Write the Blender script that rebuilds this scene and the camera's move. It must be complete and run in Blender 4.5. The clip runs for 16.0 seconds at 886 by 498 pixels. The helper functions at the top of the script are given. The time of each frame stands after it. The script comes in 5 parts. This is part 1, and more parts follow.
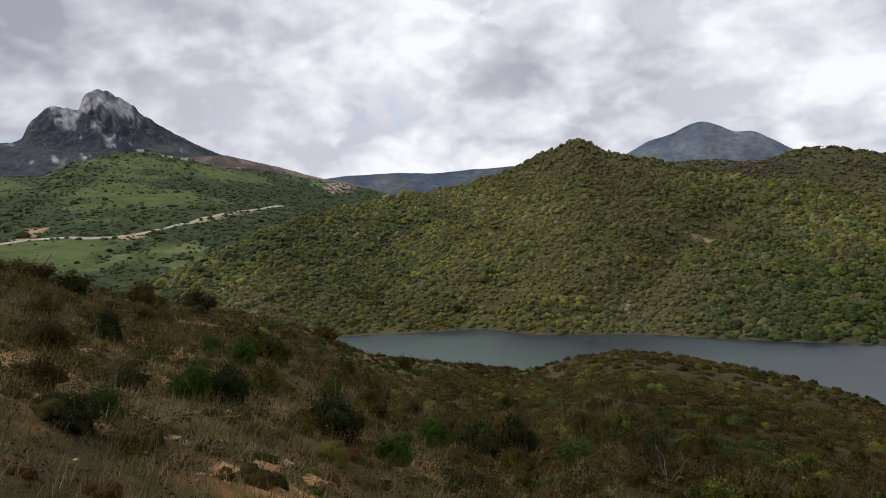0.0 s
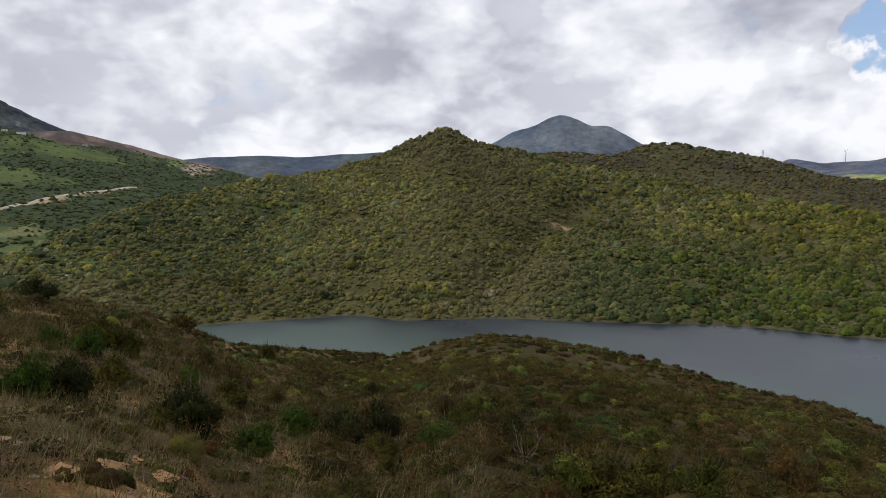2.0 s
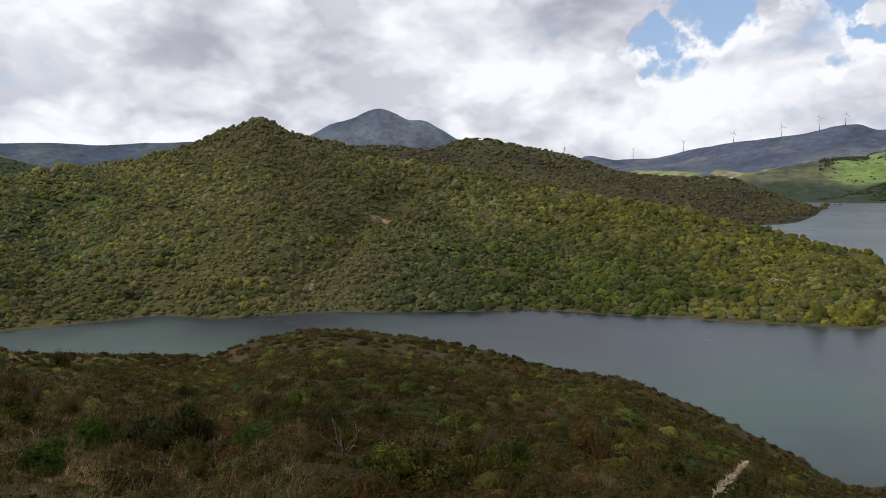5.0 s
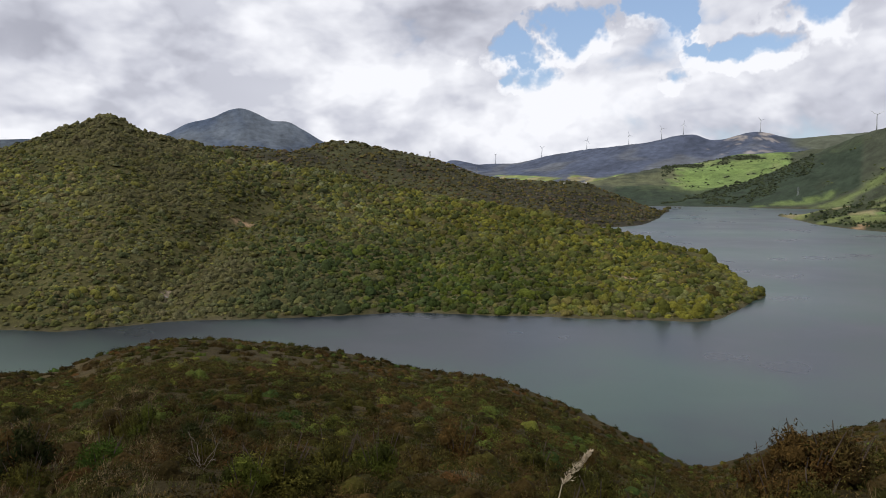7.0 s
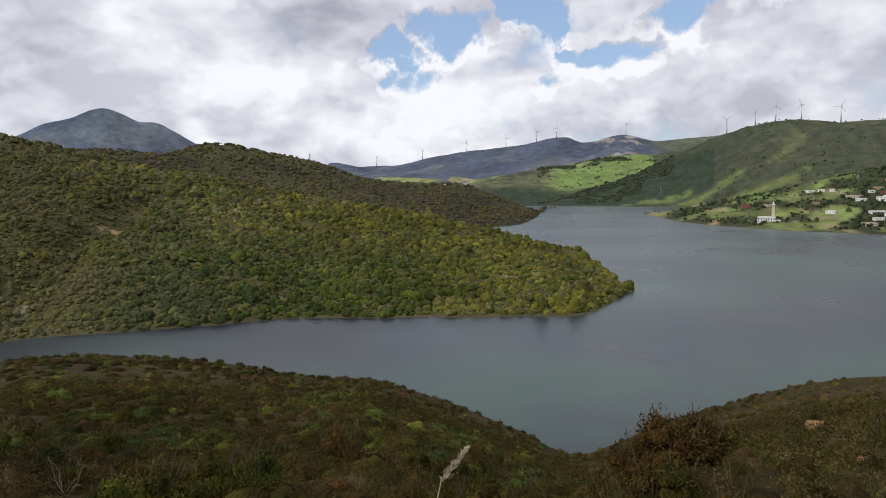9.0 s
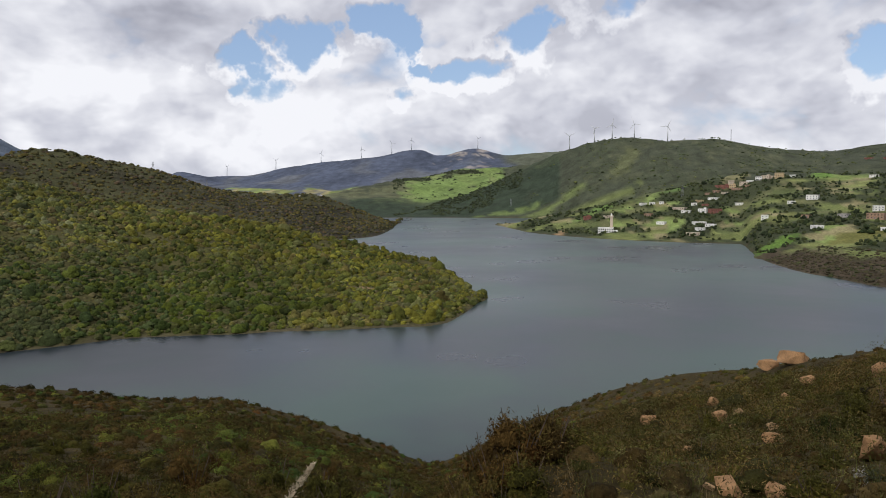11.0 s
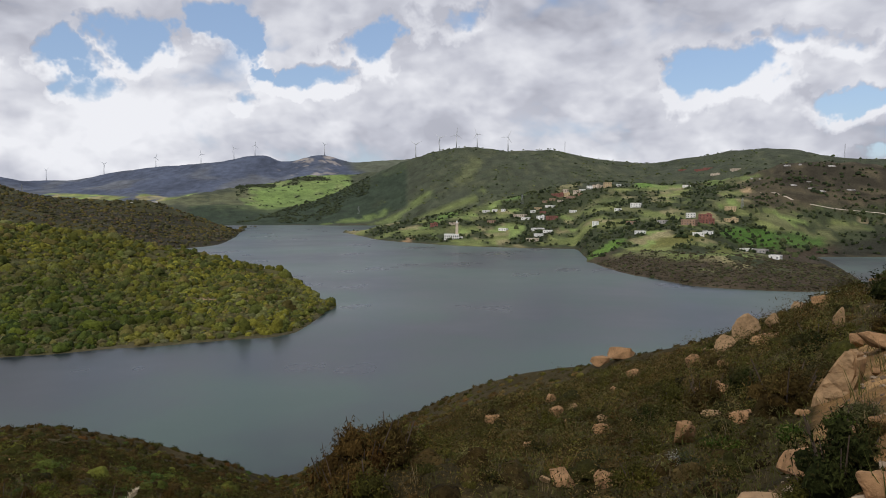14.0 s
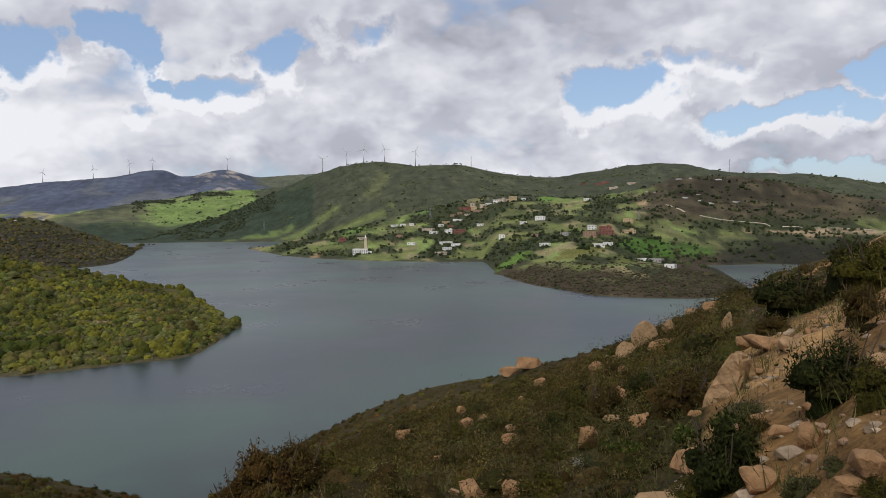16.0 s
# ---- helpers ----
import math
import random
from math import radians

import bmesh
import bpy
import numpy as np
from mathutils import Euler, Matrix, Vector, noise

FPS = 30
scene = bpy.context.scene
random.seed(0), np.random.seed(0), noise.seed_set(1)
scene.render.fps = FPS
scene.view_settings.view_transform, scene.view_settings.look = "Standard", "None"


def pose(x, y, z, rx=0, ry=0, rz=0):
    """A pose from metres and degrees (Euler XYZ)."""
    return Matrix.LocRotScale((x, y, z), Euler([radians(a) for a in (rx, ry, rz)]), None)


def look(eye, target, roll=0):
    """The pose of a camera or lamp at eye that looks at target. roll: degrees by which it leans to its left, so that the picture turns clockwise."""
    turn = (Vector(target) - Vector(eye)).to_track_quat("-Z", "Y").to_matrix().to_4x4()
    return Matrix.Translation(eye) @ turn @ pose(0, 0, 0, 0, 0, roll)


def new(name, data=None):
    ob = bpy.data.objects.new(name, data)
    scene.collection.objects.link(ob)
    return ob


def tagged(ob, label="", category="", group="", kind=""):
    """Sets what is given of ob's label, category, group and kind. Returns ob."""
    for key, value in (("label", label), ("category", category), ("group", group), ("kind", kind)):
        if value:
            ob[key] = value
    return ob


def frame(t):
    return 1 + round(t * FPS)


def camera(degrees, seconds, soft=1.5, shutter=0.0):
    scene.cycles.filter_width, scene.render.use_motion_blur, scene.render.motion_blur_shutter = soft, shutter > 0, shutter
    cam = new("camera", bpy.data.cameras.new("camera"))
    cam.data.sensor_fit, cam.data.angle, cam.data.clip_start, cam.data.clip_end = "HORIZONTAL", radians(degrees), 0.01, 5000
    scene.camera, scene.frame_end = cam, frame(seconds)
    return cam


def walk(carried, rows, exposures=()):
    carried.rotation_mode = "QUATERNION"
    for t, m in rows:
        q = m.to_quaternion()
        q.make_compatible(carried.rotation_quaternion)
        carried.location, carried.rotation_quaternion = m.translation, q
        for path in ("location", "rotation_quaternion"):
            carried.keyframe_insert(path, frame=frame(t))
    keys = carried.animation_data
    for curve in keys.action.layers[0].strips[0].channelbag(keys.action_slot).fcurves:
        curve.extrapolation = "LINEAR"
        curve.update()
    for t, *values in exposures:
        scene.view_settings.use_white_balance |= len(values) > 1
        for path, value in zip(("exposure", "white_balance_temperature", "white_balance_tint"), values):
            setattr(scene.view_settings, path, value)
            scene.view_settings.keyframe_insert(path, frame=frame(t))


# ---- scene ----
# the camera: carried at arm's length round one spot on the hillside, 68 m above the lake
EYE = 68.0
cam = camera(64.6, 16.0, soft=0.95)
ARM = 0.35
ROWS = [
    (0.0, -0.09, -3.38, 2.12),
    (0.5, -2.83, -3.41, 1.43),
    (1.0, -6.09, -3.40, 1.09),
    (1.5, -8.78, -3.80, 0.90),
    (2.0, -10.79, -4.79, 0.96),
    (2.5, -13.24, -5.23, 1.01),
    (3.0, -16.12, -5.32, 0.75),
    (3.5, -19.05, -5.49, 1.21),
    (4.0, -21.11, -5.58, 1.14),
    (6.5, -33.41, -5.42, 0.14),
    (7.0, -36.25, -5.39, 0.17),
    (7.5, -38.75, -5.37, 0.17),
    (8.0, -41.43, -5.28, 0.22),
    (10.5, -53.76, -4.93, 0.70),
    (11.0, -57.53, -4.45, 0.34),
    (11.5, -60.31, -4.07, 0.60),
    (12.0, -62.86, -3.83, 0.82),
    (12.5, -64.93, -3.67, 0.54),
    (13.0, -66.92, -3.51, 0.35),
    (13.5, -68.11, -3.69, 0.31),
    (14.0, -69.90, -3.91, 0.14),
    (14.5, -71.93, -3.54, -0.05),
    (15.0, -73.82, -3.28, 0.33),
    (15.5, -75.91, -2.88, 0.46),
    (16.0, -77.37, -2.79, 0.66),
]


def stand(yaw):
    a = radians(-yaw)
    return ARM * math.sin(a), ARM * math.cos(a) - ARM


walk(cam, [(t, pose(*stand(yaw), EYE, 90 + pitch, roll, yaw)) for t, yaw, pitch, roll in ROWS],
     exposures=[(0.0, 0.04), (4.0, 0.06), (8.0, 0.02), (10.5, 0.0), (12.0, -0.1), (16.0, -0.12)])

# ---- light ----
SUN_BEARING, SUN_HEIGHT = -75.0, 48.0


# blue gaps between the clouds, and lit and heavy parts of the deck: bearing, height, half breadth and half height in degrees, strength
GAPS = [(2, 16.5, 3, 1.5, 0.5), (41.5, 10.6, 2.8, 1.3, 0.85), (46.5, 12.2, 3.2, 1.6, 0.9), (43.5, 8.6, 2.5, 1.0, 0.6), (53, 13, 2.2, 1.8, 0.9), (55.8, 10.8, 1.8, 0.9, 0.8),
        (59.8, 10.3, 3.2, 1.2, 1.0), (65, 12.4, 3.2, 2.0, 1.0), (91.5, 9.6, 4.6, 2.2, 1.3)]
GAPS += [(97, 11.6, 3.5, 1.0, 0.6), (103, 7.5, 6, 1.0, 1.0), (109, 9.6, 3, 1.6, 0.9), (107, 3.2, 7, 0.8, 0.7), (71, 14.6, 3, 1.2, 0.6), (53.5, 8.2, 1.8, 0.9, 0.5), (126, 9, 12, 4, 0.8)]
TONES = [(-29, 14, 13, 5, -0.5), (-10, 10.5, 6, 4, -0.3), (-2, 13, 5.5, 6, 0.55), (11, 10.5, 8, 3.2, -0.55), (8, 15.5, 6, 2, 0.2), (23, 13.5, 6, 3, 0.25), (38, 12.5, 7, 2.5, -0.45),
         (31, 8.6, 6, 2.2, 0.25), (80, 13.5, 6, 3, -0.15), (5, 4.5, 30, 1.6, -0.2)]


def world_sky():
    w = bpy.data.worlds.new("sky")
    scene.world = w
    w.use_nodes = True
    nt = w.node_tree
    nt.nodes.clear()
    N, L = nt.nodes.new, nt.links.new

    def math_node(op, a, b=None, c=None, clamp=False):
        n = N("ShaderNodeMath")
        n.operation, n.use_clamp = op, clamp
        for i, v in enumerate((a, b, c)):
            if v is None:
                continue
            if isinstance(v, (int, float)):
                n.inputs[i].default_value = v
            else:
                L(v, n.inputs[i])
        return n.outputs[0]

    out, bg = N("ShaderNodeOutputWorld"), N("ShaderNodeBackground")
    L(bg.outputs[0], out.inputs[0])
    tc = N("ShaderNodeTexCoord")
    sep = N("ShaderNodeSeparateXYZ")
    L(tc.outputs["Generated"], sep.inputs[0])
    X, Y, Z = sep.outputs
    up = math_node("MAXIMUM", Z, 0.0)
    # heaped clouds: flatter than wide, smaller towards the horizon
    den = math_node("ADD", math_node("MULTIPLY", up, 0.9), 0.7)
    comb = N("ShaderNodeCombineXYZ")
    L(math_node("DIVIDE", X, den), comb.inputs[0])
    L(math_node("DIVIDE", Y, den), comb.inputs[1])
    L(math_node("MULTIPLY", up, 1.3), comb.inputs[2])

    def deck(offset, scale, detail, rough_, twist=0.25):
        mp = N("ShaderNodeMapping")
        mp.inputs["Location"].default_value = offset
        L(comb.outputs[0], mp.inputs[0])
        n = N("ShaderNodeTexNoise")
        n.noise_dimensions = "3D"
        n.inputs["Scale"].default_value, n.inputs["Detail"].default_value = scale, detail
        n.inputs["Roughness"].default_value, n.inputs["Distortion"].default_value = rough_, twist
        L(mp.outputs[0], n.inputs["Vector"])
        return n.outputs["Fac"]

    def puffs(offset, scale):
        mp = N("ShaderNodeMapping")
        mp.inputs["Location"].default_value = offset
        L(comb.outputs[0], mp.inputs[0])
        wob = N("ShaderNodeTexNoise")
        wob.inputs["Scale"].default_value, wob.inputs["Detail"].default_value = 5.0, 4
        L(mp.outputs[0], wob.inputs["Vector"])
        add = N("ShaderNodeVectorMath")
        add.operation = "MULTIPLY_ADD"
        L(wob.outputs["Color"], add.inputs[0])
        add.inputs[1].default_value = (0.3, 0.3, 0.3)
        L(mp.outputs[0], add.inputs[2])
        v = N("ShaderNodeTexVoronoi")
        v.feature = "SMOOTH_F1"
        v.inputs["Scale"].default_value, v.inputs["Detail"].default_value = scale, 2.5
        v.inputs["Roughness"].default_value, v.inputs["Smoothness"].default_value = 0.55, 0.6
        L(add.outputs[0], v.inputs["Vector"])
        return math_node("MULTIPLY", v.outputs["Distance"], -0.3)

    bearing = math_node("MULTIPLY", math_node("ARCTAN2", X, Y), 180 / math.pi)
    lift = math_node("MULTIPLY", math_node("ARCSINE", Z), 180 / math.pi)

    def ragged(seed):
        n = N("ShaderNodeTexNoise")
        mp = N("ShaderNodeMapping")
        mp.inputs["Location"].default_value = (seed, 0, 0)
        L(tc.outputs["Generated"], mp.inputs[0])
        L(mp.outputs[0], n.inputs["Vector"])
        n.inputs["Scale"].default_value, n.inputs["Detail"].default_value, n.inputs["Roughness"].default_value = 9.0, 5, 0.6
        return math_node("SUBTRACT", n.outputs["Fac"], 0.5)

    wob_a, wob_e = math_node("MULTIPLY", ragged(0.0), 16.0), math_node("MULTIPLY", ragged(4.0), 7.0)

    def masses(rows, up_by=0.0, join="ADD"):
        """Soft ellipses on the sky, their outlines ragged."""
        total = None
        ba, le = math_node("ADD", bearing, wob_a), math_node("ADD", math_node("ADD", lift, wob_e), up_by)
        for az, el, wide, tall, strength in rows:
            u = math_node("MULTIPLY", math_node("SUBTRACT", ba, az), 1 / (1.15 * wide))
            v = math_node("MULTIPLY", math_node("SUBTRACT", le, el), 1 / (1.15 * tall))
            r2 = math_node("ADD", math_node("MULTIPLY", u, u), math_node("MULTIPLY", v, v))
            k = math_node("MULTIPLY", math_node("SUBTRACT", 1.0, r2, clamp=True), strength)
            total = k if total is None else math_node(join, total, k)
        return total

    n0 = math_node("ADD", math_node("ADD", deck((3.1, 7.4, 0.0), 2.3, 8, 0.55), puffs((3.1, 7.4, 0.0), 6.0)), 0.13)
    n1 = math_node("ADD", math_node("ADD", deck((3.05, 7.4, 0.1), 2.3, 5, 0.45), puffs((3.05, 7.4, 0.09), 6.0)), 0.13)
    d0 = math_node("SUBTRACT", n0, math_node("MULTIPLY", masses(GAPS, 0.0, "MAXIMUM"), 0.4))
    d1 = math_node("SUBTRACT", n1, math_node("MULTIPLY", masses(GAPS, 0.8, "MAXIMUM"), 0.4))
    b = radians(88)
    east = math_node("ADD", math_node("MULTIPLY", X, math.sin(b)), math_node("MULTIPLY", Y, math.cos(b)))
    cover = N("ShaderNodeMapRange")
    cover.interpolation_type = "SMOOTHSTEP"
    L(d0, cover.inputs[0])
    broken = N("ShaderNodeMapRange")
    L(east, broken.inputs[0])
    broken.inputs[1].default_value, broken.inputs[2].default_value = 0.55, 0.85
    broken.inputs[3].default_value, broken.inputs[4].default_value = 0.0, 0.06
    L(broken.outputs[0], cover.inputs[1])
    L(math_node("ADD", broken.outputs[0], 0.2), cover.inputs[2])
    # lit tops and grey bases from the thickness above each point
    lit = N("ShaderNodeMapRange")
    L(math_node("SUBTRACT", d0, d1), lit.inputs[0])
    lit.inputs[1].default_value, lit.inputs[2].default_value = -0.15, 0.2
    thick = N("ShaderNodeMapRange")
    L(deck((9.0, 1.0, 3.0), 1.1, 4, 0.5), thick.inputs[0])
    thick.inputs[1].default_value, thick.inputs[2].default_value = 0.36, 0.64
    mixv = math_node("ADD", math_node("MULTIPLY", lit.outputs[0], 0.62), math_node("MULTIPLY", thick.outputs[0], 0.44))
    # the deck is thickest beyond the rocky mountain
    heavy = N("ShaderNodeMapRange")
    L(east, heavy.inputs[0])
    heavy.inputs[1].default_value, heavy.inputs[2].default_value = -0.15, -0.5
    heavy.inputs[3].default_value, heavy.inputs[4].default_value = 0.0, 0.1
    mixv = math_node("SUBTRACT", mixv, heavy.outputs[0])
    mixv = math_node("ADD", mixv, math_node("MULTIPLY", masses(TONES), 0.4))
    cr = N("ShaderNodeValToRGB")
    cr.color_ramp.elements[0].position, cr.color_ramp.elements[0].color = 0.05, (0.36, 0.37, 0.44, 1)
    cr.color_ramp.elements[1].position, cr.color_ramp.elements[1].color = 0.86, (0.93, 0.94, 0.99, 1)
    e = cr.color_ramp.elements.new(0.42)
    e.color = (0.6, 0.615, 0.695, 1)
    L(mixv, cr.inputs[0])
    sky = N("ShaderNodeTexSky")
    sky.sky_type, sky.sun_disc = "NISHITA", False
    sky.sun_elevation, sky.sun_rotation = radians(SUN_HEIGHT), radians(SUN_BEARING)
    sky.altitude, sky.air_density, sky.dust_density = 100, 1.0, 1.0
    tint = N("ShaderNodeMix")
    tint.data_type, tint.blend_type = "RGBA", "MULTIPLY"
    tint.inputs[0].default_value = 1.0
    L(sky.outputs[0], tint.inputs[6])
    tint.inputs[7].default_value = (0.12, 0.12, 0.12, 1)
    # thin high haze over the blue
    veil = N("ShaderNodeMix")
    veil.data_type = "RGBA"
    veil.inputs[0].default_value = 0.42
    L(tint.outputs[2], veil.inputs[6])
    veil.inputs[7].default_value = (0.4, 0.56, 0.88, 1)
    mix = N("ShaderNodeMix")
    mix.data_type = "RGBA"
    L(cover.outputs[0], mix.inputs[0])
    L(veil.outputs[2], mix.inputs[6])
    L(cr.outputs[0], mix.inputs[7])
    L(mix.outputs[2], bg.inputs["Color"])
    bg.inputs["Strength"].default_value = 1.0


world_sky()
sun_data = bpy.data.lights.new("sun", "SUN")
sun_data.energy, sun_data.angle, sun_data.color = 2.1, radians(2.0), (1.0, 0.955, 0.9)
sun = new("sun", sun_data)
sb, sh = radians(SUN_BEARING), radians(SUN_HEIGHT)
sun.matrix_world = look((0, 0, 300), (-math.sin(sb) * math.cos(sh), -math.cos(sb) * math.cos(sh), 300 - math.sin(sh)))

# ---- the lie of the land ----
# Bearings in degrees clockwise from the y axis, distances from the lookout, heights above the lake.


def _hash(ix, iy, seed):
    h = (ix.astype(np.int64) * 374761393 + iy.astype(np.int64) * 668265263 + seed * 974634777) & 0xFFFFFFFF
    h = ((h ^ (h >> 13)) * 1274126177) & 0xFFFFFFFF
    return ((h ^ (h >> 16)) & 0xFFFF) / 65535.0


def lattice(x, y, seed=0):
    ix, iy = np.floor(x), np.floor(y)
    fx, fy = x - ix, y - iy
    fx, fy = fx * fx * fx * (fx * (fx * 6 - 15) + 10), fy * fy * fy * (fy * (fy * 6 - 15) + 10)
    a, b = _hash(ix, iy, seed), _hash(ix + 1, iy, seed)
    c, d = _hash(ix, iy + 1, seed), _hash(ix + 1, iy + 1, seed)
    return (a + (b - a) * fx) * (1 - fy) + (c + (d - c) * fx) * fy - 0.5


def rough(x, y, size, octaves=4, seed=0, gain=0.5):
    """Fractal unevenness, about -0.5 to 0.5, of features of that size."""
    x, y = np.asarray(x, float) / size, np.asarray(y, float) / size
    total, amp, norm = 0.0, 1.0, 0.0
    for k in range(octaves):
        total = total + amp * lattice(x, y, seed + 17 * k)
        norm, amp = norm + amp, amp * gain
        x, y = x * 2.03 + 5.2, y * 2.03 + 1.3
    return total / norm * 1.6


def ease(x, a, b):
    t = np.clip((x - a) / (b - a), 0, 1)
    return t * t * (3 - 2 * t)


def curve(nodes):
    """A smooth curve through (bearing, value) nodes with no overshoot."""
    xs, ys = np.array(nodes, float).T
    h = np.diff(xs)
    s = np.diff(ys) / h
    m = np.zeros_like(ys)
    inner = (s[:-1] * s[1:] > 0)
    w1, w2 = 2 * h[1:] + h[:-1], h[1:] + 2 * h[:-1]
    with np.errstate(all="ignore"):
        m[1:-1] = np.where(inner, (w1 + w2) / (w1 / s[:-1] + w2 / s[1:]), 0)

    def at(x):
        x = np.clip(x, xs[0], xs[-1])
        i = np.clip(np.searchsorted(xs, x) - 1, 0, len(h) - 1)
        t = (x - xs[i]) / h[i]
        return ((2 * t ** 3 - 3 * t ** 2 + 1) * ys[i] + (t ** 3 - 2 * t ** 2 + t) * h[i] * m[i]
                + (-2 * t ** 3 + 3 * t ** 2) * ys[i + 1] + (t ** 3 - t ** 2) * h[i] * m[i + 1])
    return at


def landform(foot, crest, power=1.0, base=0.0, back=0.35, soft=7.0):
    """A hill: foot line (bearing, distance), crest line (bearing, distance, height), how its front bellies, and its back slope."""
    f, cd, cz = curve(foot), curve([c[:2] for c in crest]), curve([(c[0], c[2]) for c in crest])
    lo, hi = crest[0][0], crest[-1][0]

    def height(az, r):
        r0, r1, z1 = f(az), cd(az), cz(az)
        s = (r - r0) / np.maximum(r1 - r0, 1.0)
        # lower down the front the crest's peaks and dips fade into one broad slope
        wave = soft * 0.6 * lattice(np.radians(az) * r / 160 + 3.3, r / 160)
        broad = sum(cz(az + d * soft + wave) for d in (-1.0, -0.5, 0.0, 0.5, 1.0)) / 5
        k = np.clip(s, 0, 1) ** 3
        z1 = np.where(s < 1, z1 * k + broad * (1 - k), z1)
        front = np.where(s > 0, base + (z1 - base) * np.abs(s) ** power, base - 0.16 * np.maximum(r0 - r, 0))
        d = r - r1
        behind = z1 - back * d * d / (np.abs(d) + 60)
        z = np.where(s < 1, front, behind)
        out = np.maximum(lo - az, az - hi)
        return np.where(out > 0, z - np.abs(out) * 0.0175 * r * 0.6, z)
    height.crest = cd
    height.top = cz
    height.foot = f
    return height


def sight(rows, drop=0.0):
    """Crest nodes from (bearing, distance, angle above the eye's level)."""
    return [(a, d, EYE + d * math.tan(radians(e)) - drop) for a, d, e in rows]


# the brow of the slope on which one stands: it falls away to the lake, with a spur, a gully and a stony shoulder
BROW = sight([(-130, 40, 10), (-75, 26, 6), (-45, 26, 1.0), (-32.3, 28, -2.3), (-25.4, 34, -5.0), (-17.4, 40, -7.0), (-10.1, 48, -9.4),
              (-7.4, 54, -10.9), (0.4, 75, -12.3), (6.9, 92, -13.0), (10.2, 108, -12.1), (14.9, 118, -11.3), (23, 120, -12.3),
              (28.6, 120, -13.4), (35, 121, -14.9), (40, 122, -15.5), (46.4, 128, -17.8), (52.3, 138, -20.2), (56.7, 150, -21.7),
              (60, 146, -20.6), (64, 130, -18.5), (68.7, 118, -16.9), (73.3, 105, -15.2), (82.7, 85, -12.6), (91.7, 66, -9.4),
              (96.8, 55, -7.4), (100, 48, -5.8), (104, 38, -4.0), (107, 32, -2.9), (110, 26, -0.9), (125, 24, 5), (170, 40, 10)], 0.7)
BROW = [(a, d, z - (0.5 if a < 66 else 0.1) * min(1.0, max(0.0, d - 40) / 60)) for a, d, z in BROW]
brow_d, brow_z = curve([b[:2] for b in BROW]), curve([(b[0], b[2]) for b in BROW])


brow_p = curve([(-130, 0.9), (-10, 0.88), (20, 0.85), (40, 0.93), (62, 0.99), (80, 0.95), (100, 0.9), (170, 0.9)])


# where the heath ends and worn earth begins on the stony shoulder: bearing against distance
worn_edge = curve([(3, 86), (4.3, 88), (5.5, 95.5), (8, 100), (12, 103.5), (25, 106.5), (40, 108.5)])


def near_slope(az, r):
    az = (az + 180) % 360 - 180
    az = np.where(az > 170, 170, np.where(az < -130, -130, az))
    rb, zb = brow_d(az), brow_z(az)
    s = np.clip(r / rb, 0, 1)
    z = EYE - 1.65 + (zb - EYE + 1.65) * s ** brow_p(az)
    d = np.maximum(r - rb, 0)
    down = np.maximum((EYE - zb) / rb + 0.12, 0.42)
    behind = (np.abs(az) > 128)
    return np.where(r < rb, z, np.where(behind, zb + 0.12 * d, zb - down * d * d / (d + 14)))


PENINSULA = landform(
    [(-60, 380), (-24.6, 330), (-16, 350), (-9.7, 384), (-2.1, 383), (2.8, 387), (7.7, 365), (14.9, 366), (24, 360), (33, 364), (41.7, 355),
     (47, 353), (52.2, 356), (56, 358), (57.9, 368), (59.0, 390), (59.9, 415), (60.6, 440)],
    sight([(-34, 440, -9), (-24.6, 480, -5.1), (-17.2, 520, -2.13), (-12.8, 560, -0.54), (-8.3, 600, 0.42), (-3.7, 640, 1.16),
           (0.9, 670, 1.91), (5.1, 690, 2.89), (7.4, 700, 3.92), (9.6, 703, 4.85), (10.6, 705, 5.3), (11.2, 705, 5.3), (13.2, 710, 4.35), (15.8, 715, 3.8), (19, 720, 2.9),
           (23.2, 725, 1.65), (26.5, 725, 1.0), (32.4, 715, -0.45), (41.6, 690, -2.03), (46.2, 660, -2.8), (50.6, 630, -3.5),
           (54.9, 600, -4.7), (57, 580, -5.2), (57.9, 560, -5.9), (59.0, 520, -6.8), (59.9, 480, -7.9), (60.6, 465, -8.3)], 2.6), power=0.9, back=0.5, soft=8.0)
DARK_RIDGE = landform(
    [(5, 1000), (40, 1020), (50, 1100), (52, 1160), (53.2, 1339), (54.4, 1800), (55, 1850)],
    sight([(5, 1250, 1.2), (14, 1280, 2.4), (20.1, 1300, 3.02), (23.5, 1300, 2.7), (27.9, 1350, 3.24), (30.6, 1380, 2.82), (35.2, 1400, 2.0),
           (39.8, 1450, 0.72), (43.9, 1450, 0.26), (47, 1450, 0.3), (49.7, 1480, -0.5), (52.7, 1560, -1.6), (54.2, 1800, -2.15),
           (55, 1860, -2.25)], 2.0), power=0.8)
GREEN_SLOPE = landform(
    [(-70, 420), (-20, 430), (-9, 520), (0, 800), (10, 900)],
    sight([(-60, 1700, 3.5), (-32, 1700, 3.05), (-30, 1700, 3.05), (-27.4, 1720, 4.1), (-23.3, 1750, 4.9), (-19.7, 1750, 4.35), (-16.9, 1750, 3.55),
           (-14.8, 1780, 3.3), (-10, 1800, 2.3), (-6.4, 1800, 1.6), (-4.2, 1800, 1.1), (0, 1800, 0.6), (10, 1800, 0)]), power=1.35, base=6.0)
